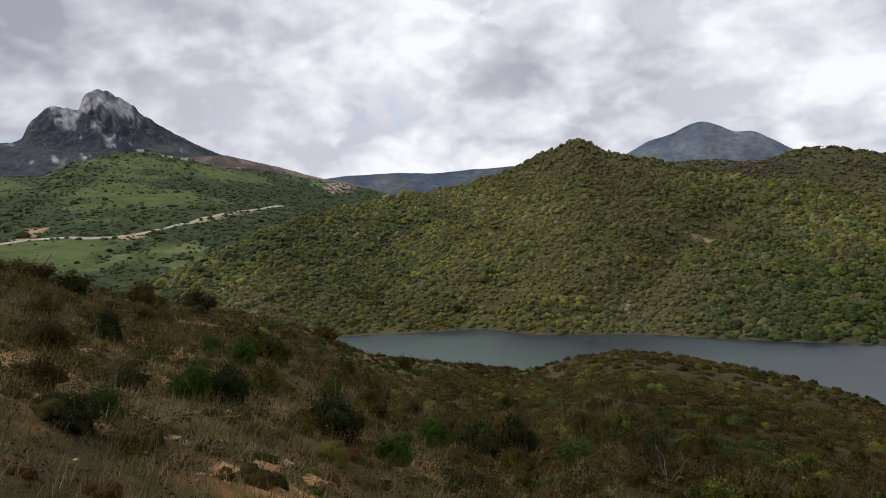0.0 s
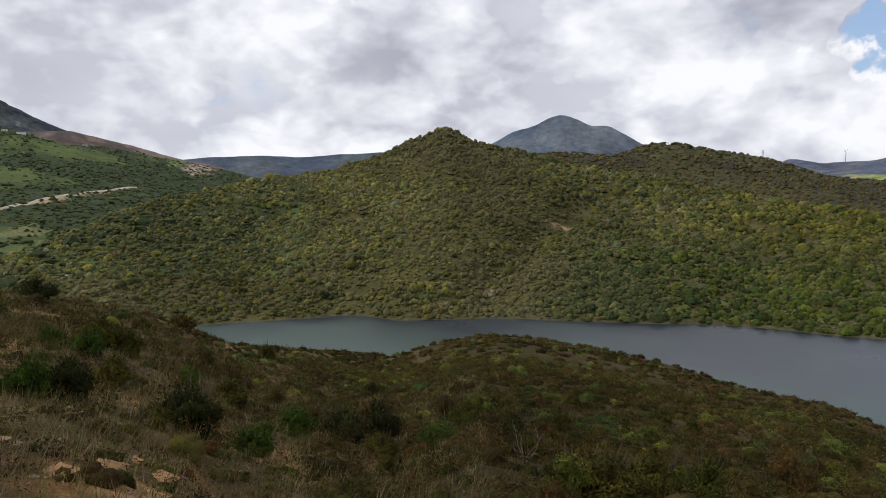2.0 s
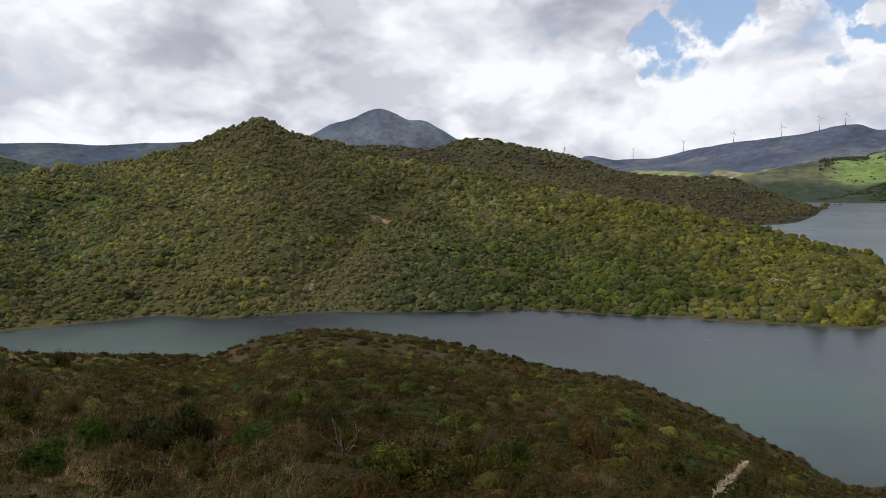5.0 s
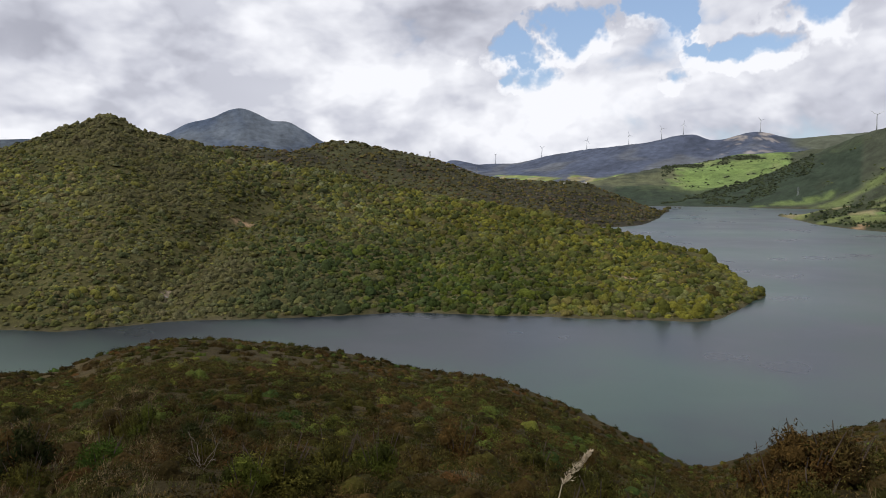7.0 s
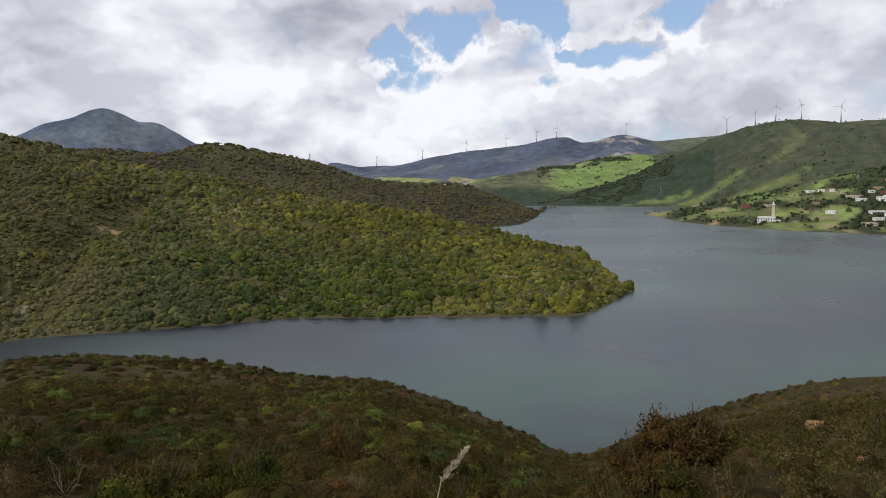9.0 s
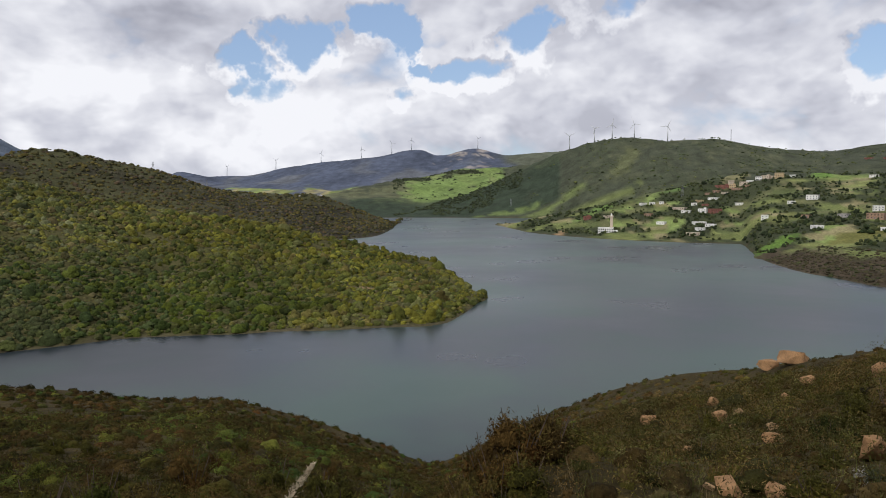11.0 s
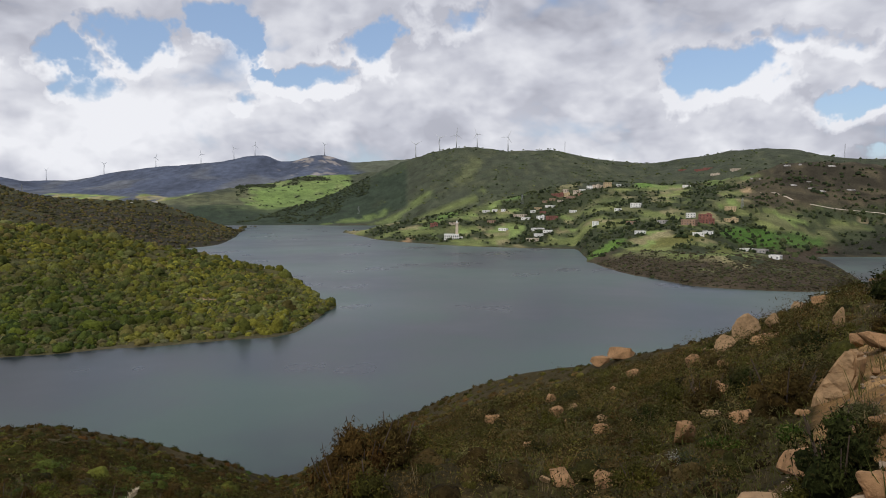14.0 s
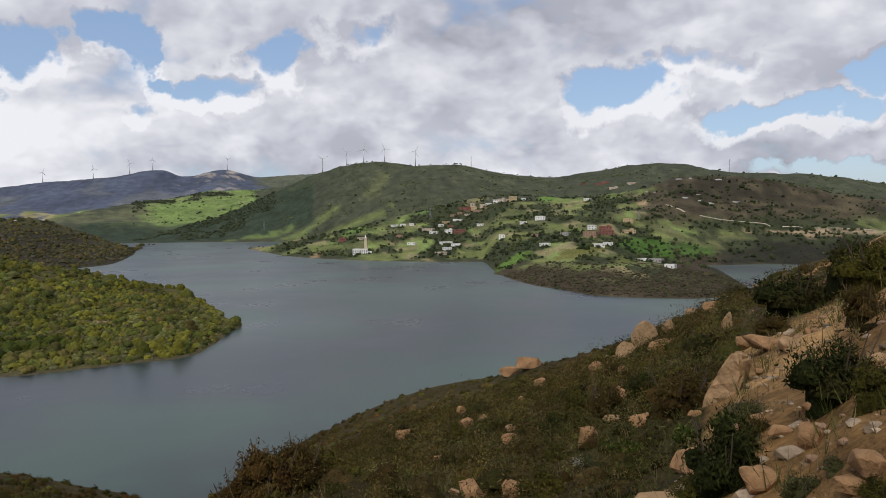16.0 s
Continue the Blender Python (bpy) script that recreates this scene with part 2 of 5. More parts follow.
QUARRY_RIDGE = landform(
    [(-40, 1900), (10, 1900)],
    sight([(-40, 2600, 4.0), (-25, 2600, 4.4), (-17.2, 2600, 4.8), (-15.6, 2600, 4.42), (-12.6, 2600, 3.61), (-10, 2600, 2.96), (-7.3, 2600, 2.5),
           (-4.1, 2600, 1.4), (2, 2600, 0.3)]), base=20.0)
TURBINE_HILL = landform(
    [(52, 2080), (58.3, 2060), (61.9, 1990), (63.5, 1990), (66, 1930), (70, 1800), (80, 1600), (100, 1500), (125, 1400)],
    sight([(55, 2300, -1.0), (57.5, 2350, -0.3), (60, 2400, 0.4), (62, 2400, 1.15), (63.5, 2400, 1.85), (65, 2400, 2.6), (66.5, 2350, 3.2), (68.3, 2300, 3.75), (71.8, 2250, 4.34), (75.3, 2200, 4.02),
           (78.2, 2200, 4.16), (81.6, 2200, 3.5), (85.5, 2250, 3.1), (90, 2250, 3.5), (92.6, 2200, 3.87), (95.9, 2150, 3.85), (99.6, 2150, 3.2),
           (103.8, 2150, 2.93), (106.7, 2150, 2.54), (109.7, 2150, 1.84), (125, 2200, 1)]), power=1.0, soft=2.6)
FIELD_HILL = landform(
    [(44, 2100), (54, 2080), (62, 2050), (68, 2000)],
    sight([(44, 2500, -0.5), (50, 2700, 0.5), (54, 2850, 1.2), (57, 2950, 1.7), (59.5, 2950, 2.2), (62.5, 2950, 2.2), (64.5, 2950, 2.45), (67, 2900, 2.5)]), power=1.1)
VILLAGE_SLOPE = landform(
    [(61.5, 1560), (62.2, 1506), (63, 1400), (64.5, 1252), (68.1, 1120), (72.8, 1045), (77.4, 1012), (80.6, 1006), (81.4, 858), (82.4, 758),
     (86.4, 645), (89, 640), (91.5, 720), (94, 830), (96, 900), (97.6, 945), (100.3, 970), (103, 990), (125, 1000)],
    sight([(61.8, 1560, -2.45), (64.5, 1420, -1.9), (70.8, 1420, -0.7), (76.3, 1480, 0.4), (80.5, 1520, 1.35), (84.2, 1520, 1.55),
           (87.3, 1500, 1.35), (91.7, 1450, 1.75), (93.9, 1430, 2.3), (96, 1420, 2.9), (100, 1420, 2.86), (103.8, 1420, 2.03), (107.4, 1420, 1.0),
           (110, 1420, 0.6), (125, 1420, 0.2)]), power=1.15)
SPIT = landform([(82, 790), (86.4, 645), (90.6, 586), (94, 580), (96.7, 582), (99, 600), (100.6, 650)],
                [(82, 800, 4.0), (86.4, 745, 15), (90.6, 715, 16), (94, 700, 13), (96.7, 690, 8.5), (98.4, 680, 5.5), (100, 672, 1.5), (100.8, 670, 0.3)],
                power=0.62, back=0.028)
LANDFORMS = (PENINSULA, DARK_RIDGE, GREEN_SLOPE, QUARRY_RIDGE, TURBINE_HILL, FIELD_HILL, VILLAGE_SLOPE, SPIT)


# gullies and hollows of the peninsula: lines of (bearing, distance), depth, half width
GULLIES = [([(14.4, 370), (15.2, 420), (18, 480), (20.6, 530), (24, 620)], 9.0, 17), ([(-4, 400), (-5, 480), (-3, 560)], 5.0, 18),
           ([(33, 372), (35, 450), (34, 560)], 6.0, 22), ([(44, 360), (45.5, 430), (44, 520)], 4.0, 16)]


def to_line(x, y, line):
    d = np.full(np.shape(x), 1e9)
    pts = [(r * math.sin(radians(a)), r * math.cos(radians(a))) for a, r in line]
    for (ax, ay), (bx, by) in zip(pts[:-1], pts[1:]):
        ux, uy = bx - ax, by - ay
        t = np.clip(((x - ax) * ux + (y - ay) * uy) / (ux * ux + uy * uy), 0, 1)
        d = np.minimum(d, np.hypot(x - ax - t * ux, y - ay - t * uy))
    return d



def at(bearing, dist):
    a = radians(bearing)
    return dist * math.sin(a), dist * math.cos(a)


def polar(x, y):
    return np.degrees(np.arctan2(x, y)), np.hypot(x, y)


def land(x, y, relief=True):
    """The ground's height at (x, y); below 0 it is the lake's bed."""
    x, y = np.asarray(x, float), np.asarray(y, float)
    az, r = polar(x, y)
    far = -9 + 21 * ease(r, 2150, 2700) + 30 * ease(np.abs(az - 45), 95, 125) * ease(r, 150, 600)
    near = near_slope(az, r)
    z = np.maximum(far, near)
    for form in LANDFORMS:
        z = np.maximum(z, form(az, r))
    if relief:
        w = np.clip((z + 1) / 14, 0, 1) * ease(r, 140, 320)
        z = z + w * (rough(x, y, 170, 5, 3) * 7 + rough(x, y, 620, 3, 9) * ease(r, 900, 1600) * 18)
        ridge = np.abs(rough(x, y, 90, 3, 21))
        z = z - w * np.maximum(0, 0.12 - ridge) * 26 * ease(r, 200, 380)
        for line, depth, wide in GULLIES:
            z = z - w * depth * np.exp(-(to_line(x, y, line) / wide) ** 2)
        z = z + 1.0 * np.exp(-((x - at(65, 10.5)[0]) ** 2 + (y - at(65, 10.5)[1]) ** 2) / 7.0)
        z = z + 0.34 * ease(az - worn_edge(r) + rough(x, y, 1.2, 3, 45) * 4, -1.6, 1.6) * ease(r, 2.5, 4.5) * (1 - ease(r, 9, 16)) * (az > 70) * (az < 150)
        q = ease(r, 1.5, 9) * (1 - ease(r, 150, 220))
        z = z + q * (rough(x, y, 9, 4, 5) * 0.5 + rough(x, y, 1.3, 3, 8) * 0.16 * (1 - ease(r, 20, 40)) + rough(x, y, 38, 2, 6) * 1.0 * ease(r, 12, 40))
    return z



# ---- materials ----
def material(name):
    m = bpy.data.materials.new(name)
    m.use_nodes = True
    nt = m.node_tree
    p = nt.nodes["Principled BSDF"]
    return m, nt, p


def noise_node(nt, scale, detail=4, rough_=0.55, coord="Position"):
    n = nt.nodes.new("ShaderNodeTexNoise")
    n.inputs["Scale"].default_value, n.inputs["Detail"].default_value, n.inputs["Roughness"].default_value = scale, detail, rough_
    if coord == "Position":
        g = nt.nodes.new("ShaderNodeNewGeometry")
        nt.links.new(g.outputs["Position"], n.inputs["Vector"])
    else:
        g = nt.nodes.new("ShaderNodeTexCoord")
        nt.links.new(g.outputs["Object"], n.inputs["Vector"])
    return n.outputs["Fac"]


def ranged(nt, fac, a, b, lo, hi):
    n = nt.nodes.new("ShaderNodeMapRange")
    nt.links.new(fac, n.inputs[0])
    for i, v in enumerate((a, b, lo, hi)):
        n.inputs[i + 1].default_value = v
    return n.outputs[0]


def times_(nt, col, fac):
    n = nt.nodes.new("ShaderNodeVectorMath")
    n.operation = "SCALE"
    nt.links.new(col, n.inputs[0])
    nt.links.new(fac, n.inputs["Scale"])
    return n.outputs[0]


def bump(nt, p, fac, strength, distance):
    b = nt.nodes.new("ShaderNodeBump")
    b.inputs["Strength"].default_value, b.inputs["Distance"].default_value = strength, distance
    nt.links.new(fac, b.inputs["Height"])
    nt.links.new(b.outputs[0], p.inputs["Normal"])


def attribute_material(name, attr, scales, rough_=0.85, relief=None, spec=0.2, spread=0.45):
    """Colour from the mesh's land cover or leaf tone, broken up by grain at several sizes."""
    m, nt, p = material(name)
    a = nt.nodes.new("ShaderNodeAttribute")
    a.attribute_name = attr
    col = a.outputs["Color"]
    for s in scales:
        col = times_(nt, col, ranged(nt, noise_node(nt, s, 5), 0.3, 0.7, 1 - spread, 1 + spread))
    nt.links.new(col, p.inputs["Base Color"])
    p.inputs["Roughness"].default_value = rough_
    p.inputs["Specular IOR Level"].default_value = spec
    if relief:
        bump(nt, p, noise_node(nt, relief[0], 6, 0.65), relief[1], relief[2])
    return m


def plain(name, colour, rough_=0.7, grain=(3.0, 25.0), spread=0.15, relief=None, metal=0.0, coord="Object", spec=0.4):
    m, nt, p = material(name)
    c = nt.nodes.new("ShaderNodeRGB")
    c.outputs[0].default_value = (*colour, 1)
    col = c.outputs[0]
    for s in grain:
        col = times_(nt, col, ranged(nt, noise_node(nt, s, 4, coord=coord), 0.3, 0.7, 1 - spread, 1 + spread))
    nt.links.new(col, p.inputs["Base Color"])
    p.inputs["Roughness"].default_value, p.inputs["Metallic"].default_value = rough_, metal
    p.inputs["Specular IOR Level"].default_value = spec
    if relief:
        bump(nt, p, noise_node(nt, relief[0], 6, 0.65, coord), relief[1], relief[2])
    return m


GROUND = attribute_material("scrubland", "cover", (0.035, 0.4, 3.0, 16.0), 0.95, (2.6, 0.9, 0.22), 0.1, 0.3)
MOUNTAIN = attribute_material("mountainside", "cover", (0.006, 0.03), 0.95, (0.03, 0.7, 14.0), 0.1, 0.25)
STONY = attribute_material("loose_stone", "cover", (6.0, 40.0), 0.9, None, 0.2, 0.25)
LEAF = attribute_material("foliage", "cover", (0.35, 2.2), 0.85, None, 0.06, 0.3)

MAQUIS_LEAF = attribute_material("maquis_foliage", "cover", (0.5, 2.0), 0.85, (1.7, 1.0, 0.55), 0.06, 0.25)
HEATH_LEAF = attribute_material("heath_foliage", "cover", (0.8, 5.0, 16.0), 0.9, (9.0, 1.0, 0.1), 0.05, 0.22)


def water():
    m, nt, p = material("lake_water")
    big = noise_node(nt, 0.0055, 5, 0.6)
    n = nt.nodes.new("ShaderNodeMix")
    n.data_type = "RGBA"
    nt.links.new(ranged(nt, big, 0.42, 0.58, 0, 1), n.inputs[0])
    n.inputs[6].default_value, n.inputs[7].default_value = (0.017, 0.024, 0.031, 1), (0.038, 0.07, 0.056, 1)
    nt.links.new(n.outputs[2], p.inputs["Base Color"])
    nt.links.new(ranged(nt, noise_node(nt, 0.011, 4), 0.35, 0.65, 0.27, 0.34), p.inputs["Roughness"])
    p.inputs["IOR"].default_value = 1.33
    return m


WATER = water()


# ---- mesh helpers ----
def raw_mesh(name, verts, faces, mat, cover=None, smooth=False):
    """A mesh from arrays: verts (n, 3), faces (m, k) or a list of such arrays, cover (n, 3) colours."""
    me = bpy.data.meshes.new(name)
    groups = faces if isinstance(faces, list) else [faces]
    groups = [np.asarray(g, np.int32) for g in groups if len(g)]
    loops = np.concatenate([g.ravel() for g in groups])
    sizes = np.concatenate([np.full(len(g), g.shape[1], np.int32) for g in groups])
    starts = np.concatenate(([0], np.cumsum(sizes)[:-1])).astype(np.int32)
    me.vertices.add(len(verts))
    me.vertices.foreach_set("co", np.asarray(verts, np.float32).ravel())
    me.loops.add(len(loops))
    me.loops.foreach_set("vertex_index", loops)
    me.polygons.add(len(sizes))
    me.polygons.foreach_set("loop_start", starts)
    if cover is not None:
        at_ = me.color_attributes.new("cover", "FLOAT_COLOR", "POINT")
        at_.data.foreach_set("color", np.column_stack([cover, np.ones(len(cover))]).astype(np.float32).ravel())
    me.update(calc_edges=True)
    me.polygons.foreach_set("use_smooth", np.full(len(sizes), smooth))
    me.materials.append(mat)
    return me


def grid_faces(rows, cols, wrap=False):
    i, j = np.meshgrid(np.arange(rows - 1), np.arange(cols if wrap else cols - 1), indexing="ij")
    a, b = (i * cols + j).ravel(), (i * cols + (j + 1) % cols).ravel()
    return np.column_stack([a, b, b + cols, a + cols])


def rgb(*c):
    return np.array(c, float)


def blend(a, b, w):
    return a + (b - a) * np.asarray(w)[..., None]


SCRUB, DRY, EARTH = rgb(0.050, 0.052, 0.020), rgb(0.105, 0.078, 0.045), rgb(0.34, 0.215, 0.12)
PARCELS = np.array([(0.14, 0.165, 0.055), (0.17, 0.22, 0.068), (0.12, 0.125, 0.055), (0.23, 0.205, 0.105), (0.1, 0.12, 0.045), (0.17, 0.19, 0.066)])


def parcels(x, y, size, seed):
    u, v = x * 0.8 + y * 0.6 + rough(x, y, 90, 2, seed) * 60, -x * 0.6 + y * 0.8 + rough(x, y, 90, 2, seed + 3) * 60
    k = _hash(np.floor(u / size), np.floor(v / (size * 0.45)), seed)
    return PARCELS[np.clip((k * len(PARCELS)).astype(int), 0, len(PARCELS) - 1)]


# bare spots: bearing, distance, length, breadth, turn, colour
SOIL, PALE, SAND = (0.30, 0.2, 0.115), (0.34, 0.29, 0.22), (0.33, 0.23, 0.13)
SPOTS = []
SPOTS += [
    (50.6, 450, 15, 4, 20, SOIL), (53.9, 447, 9, 3, 10, SOIL), (14.5, 405, 2, 9, -30, (0.26, 0.21, 0.15)), (20.3, 532, 12, 5, 0, SOIL),
    (-18.2, 440, 5, 3, 0, PALE), (7.6, 367, 9, 2, 0, SOIL), (-30.4, 962, 55, 16, 75, SOIL), (-23.6, 878, 42, 14, 60, SAND),
    (-18.3, 1020, 45, 9, 60, SAND), (-15.5, 1100, 50, 7, 60, SOIL)]
SPOTS += [
    (-20.1, 765, 36, 18, 70, (0.13, 0.14, 0.06)), (-24.9, 735, 24, 8, 70, (0.1, 0.12, 0.05)), (-8.2, 1728, 130, 30, 80, (0.3, 0.24, 0.19)), (-9.9, 1735, 90, 14, 80, (0.12, 0.17, 0.06)),
    (93.4, 1275, 26, 9, 90, (0.42, 0.3, 0.17)), (101.9, 1139, 60, 9, 0, (0.36, 0.27, 0.17)), (104.6, 1141, 60, 14, 0, (0.36, 0.27, 0.17)), (107.5, 1180, 60, 14, 0, (0.3, 0.23, 0.15)),
    (67, 1180, 40, 10, 70, (0.3, 0.2, 0.11)), (80.1, 1510, 70, 22, 60, (0.17, 0.16, 0.08))]
SPOTS += [
    (93.8, 960, 60, 38, 80, (0.06, 0.12, 0.022)), (96.8, 1010, 45, 26, 80, (0.065, 0.115, 0.028)), (82.6, 840, 50, 16, 60, (0.1, 0.17, 0.035)), (88.6, 860, 55, 20, 70, (0.13, 0.13, 0.04)),
    (83.5, 1030, 45, 20, 80, (0.12, 0.13, 0.045)), (91.9, 800, 70, 14, 85, (0.105, 0.115, 0.035)), (71.4, 1480, 190, 24, 70, (0.11, 0.17, 0.045)), (76.5, 1560, 150, 22, 75, (0.11, 0.17, 0.05)),
    (86.0, 1500, 90, 20, 85, (0.12, 0.2, 0.045)), (91.3, 1500, 110, 26, 85, (0.12, 0.16, 0.05))]
SPOTS += [
    (62.9, 2045, 90, 24, 5, (0.12, 0.16, 0.055)), (66.5, 1990, 110, 26, 10, (0.13, 0.16, 0.06)), (70.0, 1880, 130, 30, 15, (0.14, 0.165, 0.06)), (74, 1800, 120, 24, 10, (0.13, 0.15, 0.06)),
    (72, 2080, 100, 30, 75, (0.1, 0.11, 0.055))]


# boulders: bearing, distance, breadth, height
BOULDERS = [
    (82.91, 87.9, 2.44, 1.22), (84.47, 85.4, 2.94, 1.71), (93.82, 33.6, 1.1, 1.14), (95.55, 35.5, 0.87, 0.74), (92.47, 30.7, 0.84, 0.67), (91.37, 31.9, 0.79, 0.52),
    (90.41, 27.8, 0.69, 0.54), (95.24, 27.8, 1.06, 0.42), (97.3, 40, 1.0, 0.6), (98.73, 34.2, 0.84, 0.67), (99.91, 20.8, 0.45, 0.56), (92.74, 16.7, 0.5, 0.29), (91.11, 17.2, 0.38, 0.29),
    (92.08, 15.6, 0.34, 0.26), (92.16, 12.6, 0.35, 0.18), (94.45, 11.4, 0.34, 0.2), (90.41, 10.8, 0.3, 0.42), (79.9, 22.7, 0.51, 0.46), (81.3, 18.9, 0.43, 0.3)]
BOULDERS += [
    (81.26, 23.9, 0.4, 0.34), (83.73, 18.7, 0.31, 0.21), (84.27, 27.6, 0.4, 0.34), (83.81, 15.7, 0.35, 0.23), (85.73, 31.1, 0.69, 0.48), (92.51, 22.3, 0.37, 0.25),
    (84.85, 9.4, 0.32, 0.24), (81.44, 9.7, 0.44, 0.18), (80.05, 9.7, 0.17, 0.11), (105.14, 5.6, 0.16, 0.09), (107.14, 5.0, 0.18, 0.16), (107.3, 5.7, 0.18, 0.13), (102.94, 10.5, 0.17, 0.09),
    (110.87, 4.0, 0.19, 0.13), (110.02, 3.9, 0.15, 0.09), (104.27, 4.5, 0.2, 0.14), (103.12, 12.6, 0.68, 0.27), (104.81, 10.1, 0.32, 0.17), (101.72, 14.7, 0.39, 0.24)]
BOULDERS += [
    (74.58, 26.7, 0.6, 0.4), (73.43, 36.3, 0.42, 0.3), (79.3, 29.8, 0.55, 0.4), (77.93, 15.9, 0.28, 0.2), (97.2, 4.9, 0.4, 0.16), (100.2, 5.6, 0.42, 0.2), (94.5, 4.8, 0.3, 0.14), (37.75, 46.5, 0.5, 0.35)]


def clear_of_boulders(az, r):
    """Where a bush would not stand on a boulder or close before it."""
    free = np.ones(len(az), bool)
    for b_, d_, w_, t_ in BOULDERS + [(100.4, 10.4, 0.8, 0.8)]:
        free &= ~((np.abs(np.radians(az - b_)) * d_ < 0.62 * w_) & (r > d_ - 1.3 * w_ - 0.35) & (r < d_ + 0.4 * w_))
    return free


def land_cover(x, y, z):
    """What grows or lies bare at each place."""
    az, r = polar(x, y)
    n1, n2, n3 = rough(x, y, 45, 4, 31), rough(x, y, 220, 4, 32), rough(x, y, 22, 3, 33)
    c = np.broadcast_to(rgb(0.066, 0.061, 0.023), (len(x), 3)).copy()
    # the slope underfoot: dry grass, heath and worn earth
    near = 1 - ease(r, 150, 240)
    left = 1 - ease(az, -4, 14)
    dry = ease(rough(x, y, 14, 4, 41) + 0.3 * left, -0.12, 0.3)
    c = blend(c, blend(np.broadcast_to(rgb(0.04, 0.031, 0.011), c.shape), rgb(0.1, 0.073, 0.032), dry * (0.25 + 0.75 * left)), near)
    worn = rough(x, y, 3.2, 5, 44)
    bare = np.maximum(ease(worn + 0.12 * np.exp(-((r - 7.5) / 3.0) ** 2) * np.exp(-((az + 15) / 10) ** 2), 0.2, 0.32) * left,
                      ease(worn * 0.8 + 0.62 * ease(az - worn_edge(r) + rough(x, y, 3, 3, 46) * 9, -2.5, 1.5) * (1 - ease(r, 30, 48)) - 0.05, 0.12, 0.34) * ease(az, 66, 84))
    c = blend(c, blend(np.broadcast_to(rgb(0.15, 0.085, 0.032), c.shape), rgb(0.29, 0.175, 0.075), ease(rough(x, y, 1.4, 4, 47), -0.2, 0.3)), bare * (1 - ease(r, 40, 75)))
    # far hillsides
    gl = blend(np.broadcast_to(rgb(0.034, 0.048, 0.021), c.shape), rgb(0.074, 0.098, 0.03), ease(n2 * 0.8 + n1 * 0.5 + n3 * 0.35 + 0.2 * (1 - ease(np.abs(az + 24), 3, 9)) * ease(r, 1000, 1300) - 0.08, -0.05, 0.3))
    c = np.where(((az < 0) & (r > 440))[:, None], gl, c)
    quarry = (az < 5) & (r > 1900)
    c = np.where(quarry[:, None], blend(np.broadcast_to(rgb(0.075, 0.06, 0.055), c.shape), rgb(0.17, 0.13, 0.11), ease(n1 + 0.3 * ease(az, -14, -9), -0.1, 0.3)), c)
    dk = blend(np.broadcast_to(rgb(0.036, 0.033, 0.022), c.shape), rgb(0.062, 0.062, 0.028), ease(n2 + n1 * 0.6, -0.1, 0.3))
    c = np.where(((az > 0) & (az < 55.5) & (r > 900) & (r < 2020))[:, None], dk, c)
    tc = blend(np.broadcast_to(rgb(0.056, 0.064, 0.042), c.shape), rgb(0.112, 0.118, 0.064), ease(n2 * 0.7 + n1 * 0.5 + n3 * 0.35, -0.12, 0.32))
    c = np.where((((az > 54) & (r > 1450)) | ((az > 25) & (r > 2000)))[:, None], tc, c)
    # the bright fields across the water, with dark woods between and below them
    woods = ease(rough(x, y, 150, 4, 34), 0.1, 0.18)
    fh = ease(r + n2 * 160, 2420, 2470) * (1 - ease(np.abs(az - 58.6) + n1 * 1.6, 3.8, 4.3)) * (1 - woods) * (r < 3000)
    below = (az > 50) & (az < 67) & (r > 2020) & (r < 2480)
    c = np.where(below[:, None], blend(np.broadcast_to(rgb(0.036, 0.05, 0.032), c.shape), rgb(0.07, 0.088, 0.045), ease(n2 + n1 * 0.4, 0.0, 0.3)), c)
    dark = ease(n1 * 0.7 + n2 * 0.6 + n3 * 0.3, 0.02, 0.14) * (az > 60) * (r > 1600)
    c = blend(c, rgb(0.042, 0.052, 0.034), dark * 0.75)
    c = blend(c, parcels(x, y, 120, 57) * 0.35 + rgb(0.1, 0.15, 0.045), fh)
    vil = (az > 61) & (r > 560) & (r < 1620 + n1 * 120) & (z < 105 + n2 * 30 + 140 * ease(az, 90.5, 92.5))
    vc = parcels(x, y, 62, 51)
    vc = blend(vc, rgb(0.042, 0.05, 0.024), ease(rough(x, y, 50, 4, 53) + 0.05 + 0.2 * ease(az, 95, 101) + 0.12 * ease(az, 72, 78) * (1 - ease(az, 86, 89)), -0.02, 0.14))
    vc = blend(vc, rgb(0.055, 0.042, 0.028), ease(az + n1 * 6, 81, 85) * (1 - ease(z + n3 * 8, 8, 14)) * (1 - ease(az, 100, 101)))
    vc = blend(vc, blend(np.broadcast_to(rgb(0.042, 0.036, 0.024), c.shape), rgb(0.085, 0.07, 0.042), ease(n1 + n3, -0.2, 0.3)), ease(az + n1 * 3, 92, 94.5) * ease(z + n3 * 14, 48, 66))
    vc = blend(vc, rgb(0.026, 0.026, 0.018), ease(az + n2 * 6, 97.5, 99.5) * (1 - ease(z + n3 * 10, 22, 32)))
    c = np.where(vil[:, None], vc, c)
    for bearing, dist, length, breadth, turn, colour in SPOTS:
        cx, cy = at(bearing, dist)
        ca, sa = math.cos(radians(turn - bearing)), math.sin(radians(turn - bearing))
        u, v = (x - cx) * ca + (y - cy) * sa, -(x - cx) * sa + (y - cy) * ca
        d = np.hypot(u / length, v / breadth) + 0.7 * rough(x, y, max(breadth, 4), 3, 61)
        c = blend(c, rgb(*colour), 1 - ease(d, 0.75, 1.05))
